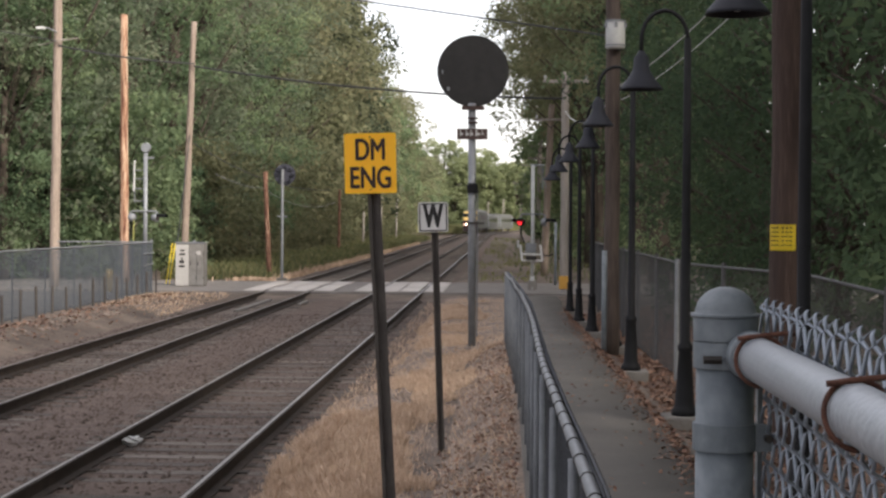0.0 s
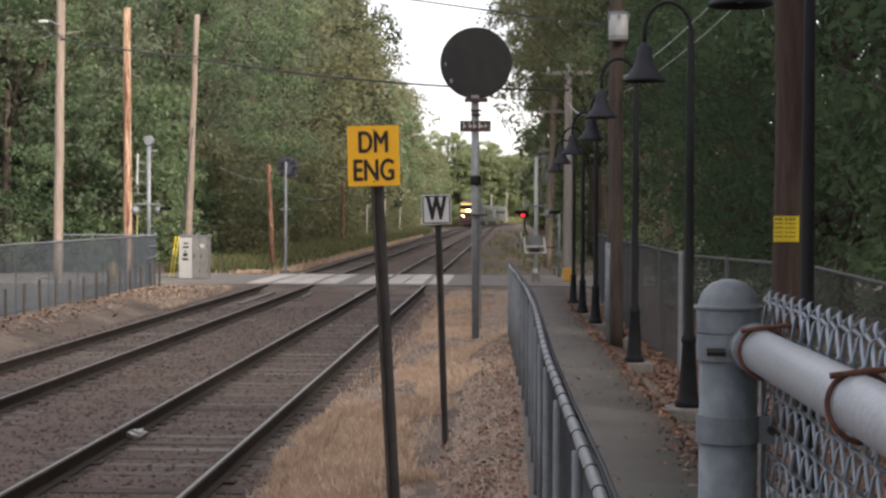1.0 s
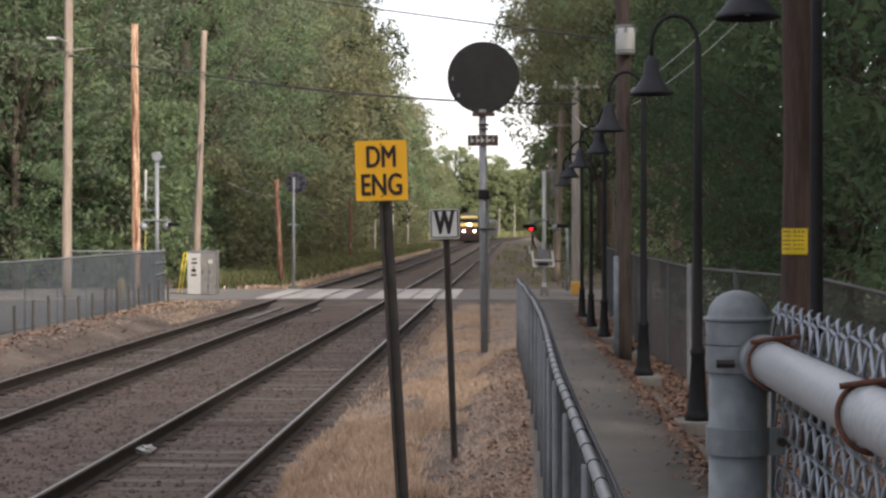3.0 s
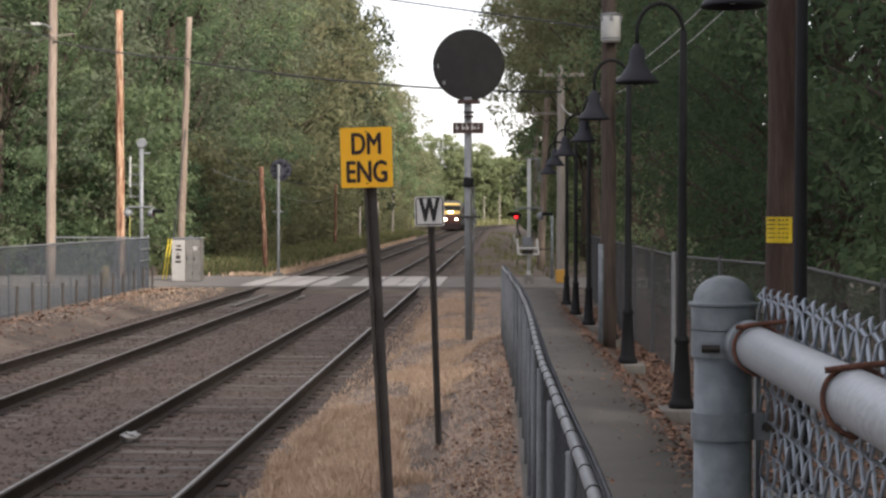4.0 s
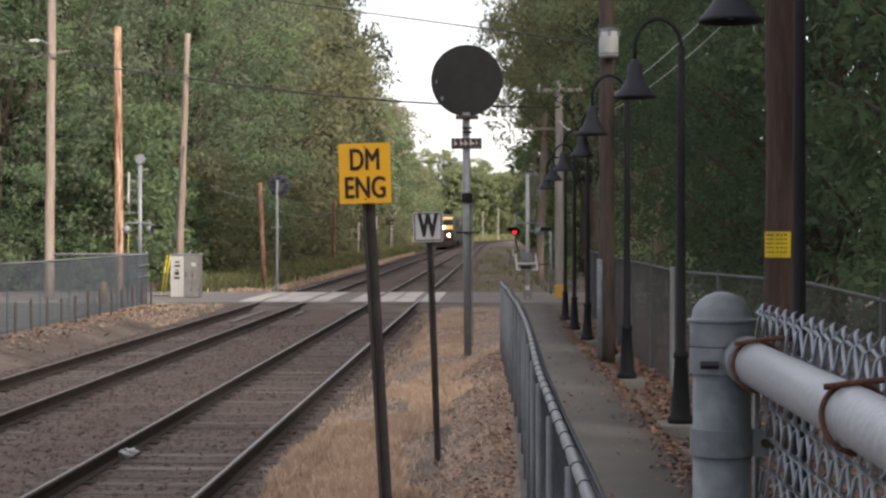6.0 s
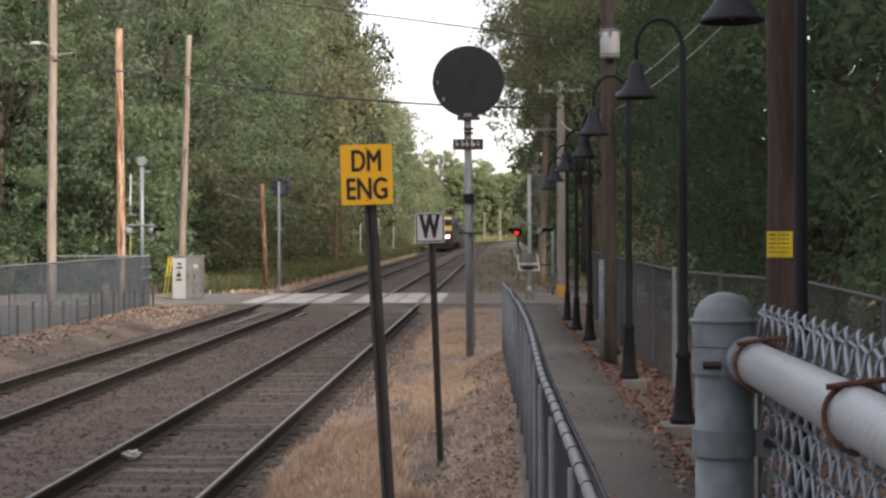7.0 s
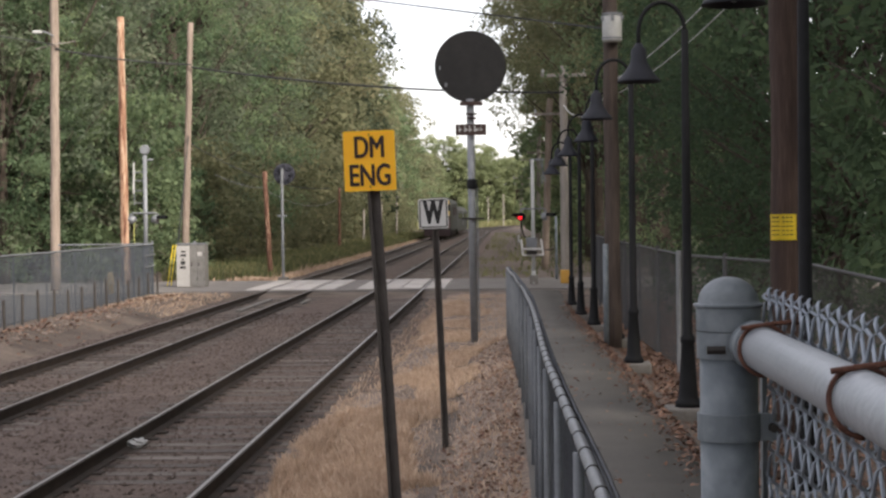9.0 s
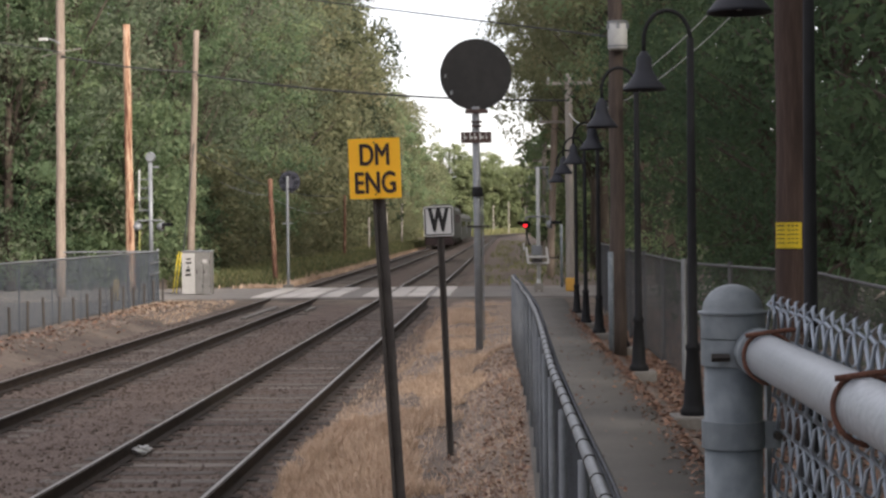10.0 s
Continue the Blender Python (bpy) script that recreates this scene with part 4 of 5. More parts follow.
ADDED_BLIND_AT = pose(0.53, 57.85, 2.41, 0, 0, -42) @ pose(0, -0.06, 0)


def build_crossing_signals():
    # far side of the road beside the walkway
    s = thing("crossing_signal", "white crossing signal mast with flashing lamps and a raised gate", "crossing signal")
    x, y = 0.95, 58.0
    bm = bmesh.new()
    add_tube(bm, (x, y, -0.1), (x, y, 4.25), 0.065, seg=12)
    part("mast", bm, M_WHITE, s, smooth=True)
    bm = bmesh.new()
    add_box(bm, (x, y, 0.1), (0.3, 0.3, 0.4), bevel=0.03)
    part("base", bm, M_CONCRETE, s, "grey concrete base")
    bm = bmesh.new()
    add_lathe(bm, [(0.16, 0.0), (0.15, 0.06), (0.08, 0.3), (0.07, 0.42)], seg=12, m=pose(x, y, 0.02))
    part("foot_casting", bm, M_WHITE, s, smooth=True)
    bm = bmesh.new()
    add_sweep(bm, [(x - 0.42, y - 0.05, 2.42), (x - 0.42, y - 0.05, 2.54), (x - 0.36, y - 0.05, 2.57), (x + 0.36, y - 0.05, 2.57), (x + 0.42, y - 0.05, 2.54), (x + 0.42, y - 0.05, 2.42)], 0.028, seg=8)
    part("lamp_bar", bm, M_GALV, s)
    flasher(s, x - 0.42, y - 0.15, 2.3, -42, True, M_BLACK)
    flasher(s, x + 0.42, y - 0.1, 2.3, 75, False, M_GALV)
    # Added blind, hinged at its top edge: hides the always-lit lens between flashes
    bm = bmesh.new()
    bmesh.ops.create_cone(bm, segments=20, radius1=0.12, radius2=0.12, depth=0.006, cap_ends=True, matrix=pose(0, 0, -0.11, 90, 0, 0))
    added_blind = part("added_blind", bm, M_BLACK, s, "added black flap hiding the lit red lens")
    added_blind.matrix_basis = ADDED_BLIND_AT
    bm = bmesh.new()
    add_sweep(bm, [(x - 0.4, y - 0.1, 2.2), (x - 0.4, y - 0.15, 1.9), (x - 0.3, y - 0.12, 1.6)], 0.022, seg=6)
    part("hose", bm, M_BLACK, s)
    bm = bmesh.new()
    add_tube(bm, (x - 0.42, y - 0.2, 1.53), (x - 0.36, y - 0.2, 1.0), 0.033, seg=8)
    add_tube(bm, (x + 0.26, y - 0.2, 1.53), (x + 0.33, y - 0.2, 1.0), 0.033, seg=8)
    add_tube(bm, (x - 0.37, y - 0.2, 0.99), (x + 0.34, y - 0.2, 0.99), 0.033, seg=8)
    add_tube(bm, (x - 0.4, y - 0.2, 1.2), (x + 0.32, y - 0.2, 1.2), 0.03, seg=8)
    part("counterweight_frame", bm, M_SIGNWHITE, s)
    bm = bmesh.new()
    add_box(bm, (x - 0.06, y + 0.02, 1.42), (0.36, 0.3, 0.34), bevel=0.03)
    motor = part("gate_motor", bm, M_GALV, s)
    bm = bmesh.new()
    add_box(bm, (x - 0.06, y - 0.29, 1.08), (0.36, 0.08, 0.14), bevel=0.02)
    part("weight", bm, M_DARKSTEEL, motor)
    bm = bmesh.new()
    add_box(bm, (x - 0.5, y - 0.1, 1.55), (0.06, 0.06, 0.26), bevel=0.015)
    part("stop_arm", bm, M_WHITE, s)
    bm = bmesh.new()
    add_sweep(bm, [(x + 0.34, y, 1.18), (x + 0.55, y, 1.15), (x + 0.7, y, 1.2)], 0.03, seg=6)
    part("bracket", bm, M_DARKSTEEL, s)
    bm = bmesh.new()
    add_tube(bm, (x - 0.1, y, 4.24), (x + 0.38, y, 4.24), 0.035, seg=8)
    part("top_bracket", bm, M_GALV, s)
    for a, b in (((x + 0.26, 4.2), (x + 0.44, 3.5)), ((x + 0.34, 4.2), (x + 0.32, 3.4))):
        bm = bmesh.new()
        add_box(bm, ((a[0] + b[0]) / 2, y + 0.05, (a[1] + b[1]) / 2), (0.04, 0.02, 0.78))
        plank = part("crossbuck_blade", bm, M_GALV, s)
        c = Vector(((a[0] + b[0]) / 2, y + 0.05, (a[1] + b[1]) / 2))
        plank.matrix_basis = Matrix.Translation(c) @ pose(0, 0, 0, 0, math.degrees(math.atan2(a[0] - b[0], a[1] - b[1])), 0) @ Matrix.Translation(-c)
    # on the car-park side
    s = thing("crossing_signal", "grey crossing signal mast with a bell and a ladder", "crossing signal")
    x, y = -11.63, 54.5
    bm = bmesh.new()
    add_tube(bm, (x, y, -0.1), (x, y, 4.45), 0.07, seg=12)
    part("mast", bm, M_GALV, s, smooth=True)
    bm = bmesh.new()
    bmesh.ops.create_cone(bm, segments=20, radius1=0.17, radius2=0.14, depth=0.1, cap_ends=True, matrix=pose(x, y, 4.62, 90, 0, 0))
    part("bell", bm, M_GALV, s)
    bm = bmesh.new()
    add_box(bm, (x + 0.14, y, 4.3), (0.28, 0.06, 0.06), bevel=0.01)
    part("bracket", bm, M_GALV, s)
    bm = bmesh.new()
    add_tube(bm, (x - 0.4, y + 0.1, 3.22), (x - 0.38, y + 0.1, 4.22), 0.03, seg=6)
    ladder = part("ladder", bm, M_WHITE, s, "white-edged ladder")
    bm = bmesh.new()
    add_tube(bm, (x - 0.38, y + 0.1, 2.85), (x - 0.38, y + 0.1, 3.22), 0.016, seg=6)
    part("stile", bm, M_GALV, ladder)
    for z in (2.9, 3.3, 3.62, 3.9):
        bm = bmesh.new()
        add_tube(bm, (x - 0.38, y + 0.1, z), (x - 0.03, y + 0.05, z), 0.018, seg=6)
        part("rung", bm, M_GALV, ladder)
    bm = bmesh.new()
    add_sweep(bm, [(x - 0.49, y - 0.04, 2.4), (x - 0.5, y - 0.04, 2.52), (x - 0.4, y - 0.04, 2.57), (x, y - 0.06, 2.57), (x + 0.34, y - 0.04, 2.57), (x + 0.42, y - 0.04, 2.52), (x + 0.4, y - 0.04, 2.4)], 0.03, seg=8)
    part("lamp_bar", bm, M_GALV, s)
    flasher(s, x - 0.45, y + 0.05, 2.37, 180, False, M_GALV)
    flasher(s, x + 0.36, y - 0.02, 2.37, 78, False, M_GALV)
    for i, dx in enumerate((-0.38, 0.62, 0.72)):
        bm = bmesh.new()
        if i:
            add_tube(bm, (-12.22 + 0.12 * i, 60.2, -0.05), (-11.97 + 0.1 * i, 60.2, 1.45), 0.018, seg=8)
            tagged(part("guy_guard", bm, M_LEMON), "bright yellow plastic guard on a guy wire", "guy guard")
        else:
            add_tube(bm, (x + dx, y, 1.6), (x + dx, y, 2.4), 0.013, seg=8)
            part("sleeve", bm, M_PALEYELLOW, s, "yellow plastic sleeve")
    cable((-11.7, 60.2, 1.4), (-11.95, 63.9, 5.5), 0, 0.022, M_CABLE, "taut steel guy wire beside the pole")
    # small position-light signal beyond the crossing
    s = thing("railway_signal", "small round position-light signal on a thin mast", "railway signal")
    x, y = -8.7, 66.0
    bm = bmesh.new()
    add_tube(bm, (x, y, -0.2), (x, y, 4.3), 0.06, seg=10)
    part("mast", bm, M_GALV, s)
    bm = bmesh.new()
    bmesh.ops.create_cone(bm, segments=28, radius1=0.42, radius2=0.42, depth=0.04, cap_ends=True, matrix=pose(x + 0.08, y + 0.1, 4.08, 90, 0, 0))
    tg = part("target", bm, M_BLUETARGET, s)
    for k in range(8):
        a = k * math.tau / 8
        bm = bmesh.new()
        bmesh.ops.create_cone(bm, segments=10, radius1=0.09, radius2=0.07, depth=0.1, cap_ends=True, matrix=pose(x + 0.08 + 0.3 * math.cos(a), y + 0.02, 4.08 + 0.3 * math.sin(a), 90, 0, 0))
        part("lamp_housing", bm, M_LAMPSHADE, tg)
    bm = bmesh.new()
    add_box(bm, (x, y, 2.45), (0.4, 0.05, 0.05))
    part("step_bracket", bm, M_GALV, s)
    bm = bmesh.new()
    add_box(bm, (x, y, -0.05), (0.4, 0.4, 0.2), bevel=0.02)
    part("foundation", bm, M_CONCRETE, s)
    # yellow box and grey marker post beside the walkway
    bm = bmesh.new()
    add_box(bm, (2.05, 58.6, 0.22), (0.34, 0.3, 0.46), bevel=0.04)
    tagged(part("utility_box", bm, M_OCHRE), "small ochre plastic box by the road", "utility box")
    bm = bmesh.new()
    add_tube(bm, (1.62, 27.6, 0.1), (1.62, 27.6, 1.87), 0.045, seg=10)
    tagged(part("marker_post", bm, M_GREYPOST, smooth=True), "short grey steel post beside the pole", "post")
    bm = bmesh.new()
    add_tube(bm, (1.85, 62, 0), (1.85, 62, 2.3), 0.05, seg=10)
    tagged(part("marker_post", bm, M_GREYPOST, smooth=True), "grey steel post beside the road", "post")
    return added_blind


ADDED_BLIND = build_crossing_signals()


def build_lot_fence():
    fe = thing("car_park_fence", "grey chain-link car park fence with a dull screen fabric", "fence")
    x, y0, y1, zb, zt = -11.0, 24.0, 52.6, 0.02, 1.6
    bm = bmesh.new()
    add_sweep(bm, [(x, y0 + (y1 - y0) * k / 30, zt - 0.02 * (k % 2) * 0.4) for k in range(31)], 0.022, seg=8)
    part("top_rail", bm, M_GALV, fe)
    n = int((y1 - y0) / 1.35)
    for i in range(n + 1):
        yy = y0 + (y1 - y0) * i / n
        if i % 2 == 0 or i > n - 4:
            bm = bmesh.new()
            add_tube(bm, (x - 0.03, yy, -0.15), (x - 0.03, yy, 1.63), 0.018 if i < n - 3 else 0.032, seg=8)
            part("post", bm, M_FENCEFABRIC, fe)
        bm = bmesh.new()
        lean = 0.06 * math.sin(i * 2.7)
        add_tube(bm, (x + 0.03, yy + 0.4, -0.15), (x + 0.03, yy + 0.4 + lean, 0.68 + 0.06 * math.sin(i * 1.3)), 0.034, seg=8)
        part("stake", bm, M_SIGNPOST, fe, "short dark stake at the fence foot")
    vs, fs = [], []
    chain_mesh(vs, fs, (x, y0), (x, y1), zb, zt, 0.085, 0.1, 0.0042)
    mesh_object("mesh", vs, fs, M_FENCEFABRIC, fe)
    bm = bmesh.new()
    add_lathe(bm, [(0.11, -0.1), (0.11, 0.62), (0.08, 0.7), (0.0, 0.72)], seg=14, m=pose(-12.55, 53.4, 0))
    tagged(part("bollard", bm, M_FADED, smooth=True), "faded yellow steel bollard behind the fence", "bollard")
    for yy, z0, z1 in ((51.2, 0.9, 0.93), (51.2, 1.25, 1.27)):
        bm = bmesh.new()
        add_tube(bm, (x + 0.03, yy, z0), (x + 0.03, y1, z1), 0.02, seg=8)
        part("cross_rail", bm, M_GALV, fe)
    for zz in (0.35, 0.95, 1.4):
        bm = bmesh.new()
        add_lathe(bm, [(0.034, -0.03), (0.042, -0.03), (0.042, 0.03), (0.034, 0.03)], seg=12, m=pose(x - 0.03, y1, zz))
        part("clamp", bm, M_GALV, fe)
    bm = bmesh.new()
    add_lathe(bm, [(0.045, 0), (0.045, 0.03), (0.03, 0.06), (0.0, 0.07)], seg=12, m=pose(x - 0.03, y1, 1.62))
    part("post_cap", bm, M_GALV, fe)
    # return of the fence along the road
    bm = bmesh.new()
    add_sweep(bm, [(x - 3.0 * k / 6, y1, zt) for k in range(7)], 0.022, seg=8)
    part("top_rail", bm, M_GALV, fe)
    vs, fs = [], []
    chain_mesh(vs, fs, (x, y1), (x - 3.0, y1), zb, zt, 0.1, 0.1, 0.004)
    mesh_object("mesh", vs, fs, M_GALV, fe)


build_lot_fence()


def build_back_fence():
    fe = thing("boundary_fence", "old dull chain-link boundary fence before dark trees", "fence")
    line = [(2.75, 7.0), (3.07, 13.7), (3.3, 18.6), (2.75, 21.4), (2.42, 23.4), (2.38, 34.0), (2.42, 47.0)]
    vs, fs = [], []
    bm = bmesh.new()
    for (xa, ya), (xb, yb) in zip(line, line[1:]):
        vs, fs = [], []
        chain_mesh(vs, fs, (xa, ya), (xb, yb), 0.1, 1.77, 0.085, 0.085, 0.0023)
        mesh_object("mesh", vs, fs, M_OLDWIRE if 20 < ya < 40 else M_DARKWIRE, fe)
    tall = bmesh.new()
    add_tube(tall, (2.36, 23.3, 0.0), (2.36, 23.3, 1.84), 0.032, seg=8)
    part("post", tall, M_GALV, fe)
    add_sweep(bm, [(xa, ya, 1.78) for xa, ya in line], 0.018, seg=8)
    part("top_rail", bm, M_DARKWIRE, fe)
    for (xa, ya), (xb, yb) in zip(line, line[1:]):
        n = max(1, int((yb - ya) / 2.8))
        for k in range(n):
            t = k / n
            bm = bmesh.new()
            add_tube(bm, (xa + (xb - xa) * t, ya + (yb - ya) * t, 0.0), (xa + (xb - xa) * t, ya + (yb - ya) * t, 1.84), 0.03, seg=8)
            part("post", bm, M_DARKWIRE, fe)


build_back_fence()

# ---------------------------------------------------------------- train


def build_locomotive():
    s = thing("locomotive", "silver diesel locomotive with yellow nose bands and lit headlamps", "locomotive", "train")
    L, W = 22.8, 3.0
    bm = bmesh.new()
    secs = [(0.0, 0.88, 3.2, 1.0), (0.35, 0.97, 3.75, 0.96), (1.6, 1.0, 4.25, 0.9), (3.0, 1.0, 4.3, 0.9), (L, 1.0, 4.3, 0.9)]
    rings = []
    for y, wf, top, lo in secs:
        w = W / 2 * wf
        pts = [(-w, lo), (-w, top - 0.55), (-w * 0.86, top - 0.18), (-w * 0.5, top), (w * 0.5, top), (w * 0.86, top - 0.18), (w, top - 0.55), (w, lo)]
        rings.append([bm.verts.new((px, y, pz)) for px, pz in pts])
    for a, b in zip(rings, rings[1:]):
        for k in range(8):
            bm.faces.new((a[k], a[(k + 1) % 8], b[(k + 1) % 8], b[k]))
    bm.faces.new(rings[0])
    bm.faces.new(rings[-1])
    body = part("body", bm, M_STAINLESS, s)
    bm = bmesh.new()
    add_box(bm, (0, 0.28, 3.75), (2.55, 0.7, 0.34), bevel=0.1)
    part("brow_band", bm, M_TRAINYELLOW, body, "yellow band above the windscreen")
    bm = bmesh.new()
    add_box(bm, (0, 0.06, 3.25), (2.55, 0.3, 0.5), bevel=0.06)
    part("windscreen", bm, M_GLASS, body, "dark windscreen")
    bm = bmesh.new()
    add_box(bm, (0, -0.02, 2.62), (2.6, 0.22, 0.52), bevel=0.05)
    part("nose_band", bm, M_TRAINYELLOW, body, "yellow band with the upper headlamp")
    bm = bmesh.new()
    add_box(bm, (0, -0.02, 1.65), (2.7, 0.3, 1.1), bevel=0.06)
    part("nose", bm, plain("dull_red_brown_nose", (0.09, 0.035, 0.03), rough=0.6), body, "dark lower nose")
    for x, z, r in ((-0.17, 2.66, 0.15), (0.17, 2.66, 0.15), (-0.8, 1.66, 0.18), (0.8, 1.66, 0.18)):
        bm = bmesh.new()
        bmesh.ops.create_cone(bm, segments=16, radius1=r, radius2=r * 0.8, depth=0.12, cap_ends=True, matrix=pose(x, -0.2, z, 90, 0, 0))
        part("headlamp", bm, M_HEADLIGHT, body, "lit headlamp")
    bm = bmesh.new()
    add_box(bm, (0, 0.1, 0.62), (2.8, 0.5, 0.75), bevel=0.08)
    part("pilot", bm, M_TRAINDARK, s)
    bm = bmesh.new()
    add_box(bm, (0, L / 2, 0.9), (2.7, L - 0.6, 0.25))
    part("underframe", bm, M_TRAINDARK, s)
    bm = bmesh.new()
    add_box(bm, (0, L / 2, 0.6), (2.3, 6.0, 0.6), bevel=0.1)
    part("fuel_tank", bm, M_TRAINDARK, s)
    for side in (-1, 1):
        for k in range(6):
            bm = bmesh.new()
            add_box(bm, (side * 1.505, 5 + 2.8 * k, 2.9), (0.03, 1.8, 0.9), bevel=0.02)
            part("grille", bm, M_TRAINDARK, body)
    bogies(s, (3.2, L - 3.2), (-1.3, 1.3))
    for yy in (7, 11, 15):
        bm = bmesh.new()
        add_box(bm, (0, yy, 4.32), (1.6, 2.2, 0.12), bevel=0.04)
        part("roof_vent", bm, M_TRAINDARK, body)
    return s


def bogies(s, centres, axles):
    for c in centres:
        bm = bmesh.new()
        for side in (-1, 1):
            add_box(bm, (side * 1.05, c, 0.55), (0.16, 3.6, 0.3), bevel=0.04)
        b = part("bogie", bm, M_TRAINDARK, s)
        for a in axles:
            bm = bmesh.new()
            for side in (-0.7525, 0.7525):
                bmesh.ops.create_cone(bm, segments=20, radius1=0.48, radius2=0.48, depth=0.13, cap_ends=True, matrix=pose(side, c + a, 0.48, 0, 90, 0))
            add_tube(bm, (-0.75, c + a, 0.48), (0.75, c + a, 0.48), 0.08, seg=8)
            part("wheelset", bm, M_RAIL, b)


def build_coach():
    s = thing("passenger_coach", "dull grey single-deck passenger coach with dark windows", "railway coach", "train")
    L, W = 25.4, 3.0
    bm = bmesh.new()
    prof = [(-W / 2, 0.55), (-W / 2, 3.05), (-1.2, 3.5), (-0.6, 3.68), (0.6, 3.68), (1.2, 3.5), (W / 2, 3.05), (W / 2, 0.55)]
    a = [bm.verts.new((x, 0.25, z)) for x, z in prof]
    b = [bm.verts.new((x, L, z)) for x, z in prof]
    bm.faces.new(a)
    bm.faces.new(b)
    for k in range(8):
        bm.faces.new((a[k], a[(k + 1) % 8], b[(k + 1) % 8], b[k]))
    body = part("body", bm, M_STAINLESS, s)
    for side in (-1, 1):
        for z in (2.35,):
            for k in range(9):
                bm = bmesh.new()
                add_box(bm, (side * 1.5, 4.3 + 2.1 * k, z), (0.03, 1.55, 0.62), bevel=0.02)
                part("window", bm, M_GLASS, body)
        for yy in (2.0, L - 1.8):
            bm = bmesh.new()
            add_box(bm, (side * 1.5, yy, 2.1), (0.03, 1.2, 1.95), bevel=0.02)
            part("door", bm, M_GREYPOST, body)
    bm = bmesh.new()
    add_box(bm, (0, 0.2, 2.2), (1.1, 0.35, 2.1), bevel=0.05)
    part("gangway", bm, M_TRAINDARK, body)
    bogies(s, (2.7, L - 2.7), (-1.2, 1.2))
    return s


def build_train():
    loco = build_locomotive()
    coach = build_coach()
    cars = [loco, coach]
    for k in range(1):
        cars.append(copy_thing(coach, pose(0, 0, 0)))
    return cars


TRAIN = build_train()
# metres along the line of the locomotive's nose, by the second
NOSE = [(0, 308.5), (1, 290), (2, 272), (3, 255), (4, 239), (5, 224), (6, 209.8), (7, 197.3), (8, 186.6), (9, 176.8), (10, 168)]


# the spells, in seconds, in which the added blind leaves the red lens showing
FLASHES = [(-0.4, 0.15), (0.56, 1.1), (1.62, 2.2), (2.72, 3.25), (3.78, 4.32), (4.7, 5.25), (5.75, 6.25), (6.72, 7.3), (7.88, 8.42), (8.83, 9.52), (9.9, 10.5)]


def motions():
    down, up = ADDED_BLIND_AT, ADDED_BLIND_AT @ pose(0, 0, 0, -86, 0, 0)
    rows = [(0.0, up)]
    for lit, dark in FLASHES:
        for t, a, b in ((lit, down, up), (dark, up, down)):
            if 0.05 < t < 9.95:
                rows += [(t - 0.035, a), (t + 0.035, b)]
    walk(ADDED_BLIND, rows + [(10.0, up)])
    length = [22.8, 25.6, 25.6]
    start = 0.0
    for car, size in zip(TRAIN, length):
        rows = []
        for t, s in NOSE:
            a, _ = track_line(s + start + 3.0, FAR_TRACK)
            b, _ = track_line(s + start + size - 3.0, FAR_TRACK)
            d = (b - a).normalized()
            p = a - d * 3.0
            rows.append((t, pose(p.x, p.y, 0.0, 0, 0, math.degrees(math.atan2(-d.x, d.y)))))
        walk(car, rows)
        start += size

# ---------------------------------------------------------------- trees


def leaf_cloud(rnd, count, lobes, size, tufts=13):
    """Leaves as bent four-cornered blades scattered through the outer part of a set of lobes."""
    lobes = np.array(lobes, float)
    sub = []  # each lobe carries a dozen smaller tufts on its outside
    for lx, ly, lz, lr, lh in lobes:
        for _ in range(tufts):
            u = rnd.normal(size=3) + np.array([0, 0, 0.25])
            u /= np.linalg.norm(u)
            k = rnd.uniform(0.55, 1.05)
            r = lr * rnd.uniform(0.26, 0.46)
            sub.append((lx + u[0] * lr * k, ly + u[1] * lr * k, lz + u[2] * lh * k, r, r * 0.75))
    lobes = np.array(sub)
    weight = lobes[:, 3] * lobes[:, 4]
    pick = rnd.choice(len(lobes), count, p=weight / weight.sum())
    d = rnd.normal(size=(count, 3))
    d /= np.linalg.norm(d, axis=1, keepdims=True)
    rad = rnd.uniform(0.35, 1.0, (count, 1)) ** 0.5
    c = lobes[pick, :3] + d * rad * np.stack([lobes[pick, 3], lobes[pick, 3], lobes[pick, 4]], 1)
    c += rnd.normal(size=(count, 3)) * 0.07
    nrm = d * 1.1 + rnd.normal(size=(count, 3)) * 0.24 + np.array([0, 0, 0.35])
    nrm /= np.linalg.norm(nrm, axis=1, keepdims=True)
    t = np.cross(nrm, rnd.normal(size=(count, 3)))
    t /= np.linalg.norm(t, axis=1, keepdims=True)
    b = np.cross(nrm, t)
    s = rnd.uniform(0.6, 1.3, (count, 1)) * size
    v = np.stack([c - t * s, c - b * s * 0.45 + nrm * s * 0.15, c + t * s, c + b * s * 0.45 + nrm * s * 0.15], 1).reshape(-1, 3)
    return v


def quads_object(name, v, mat, parent=None):
    n = len(v) // 4
    me = bpy.data.meshes.new(name)
    me.vertices.add(len(v))
    me.vertices.foreach_set("co", v.astype(np.float32).ravel())
    me.loops.add(n * 4)
    me.loops.foreach_set("vertex_index", np.arange(n * 4, dtype=np.int32))
    me.polygons.add(n)
    me.polygons.foreach_set("loop_start", np.arange(0, n * 4, 4, dtype=np.int32))
    me.update(calc_edges=True)
    me.materials.append(mat)
    ob = new(name, me)
    if parent:
        ob.parent = parent
    return ob


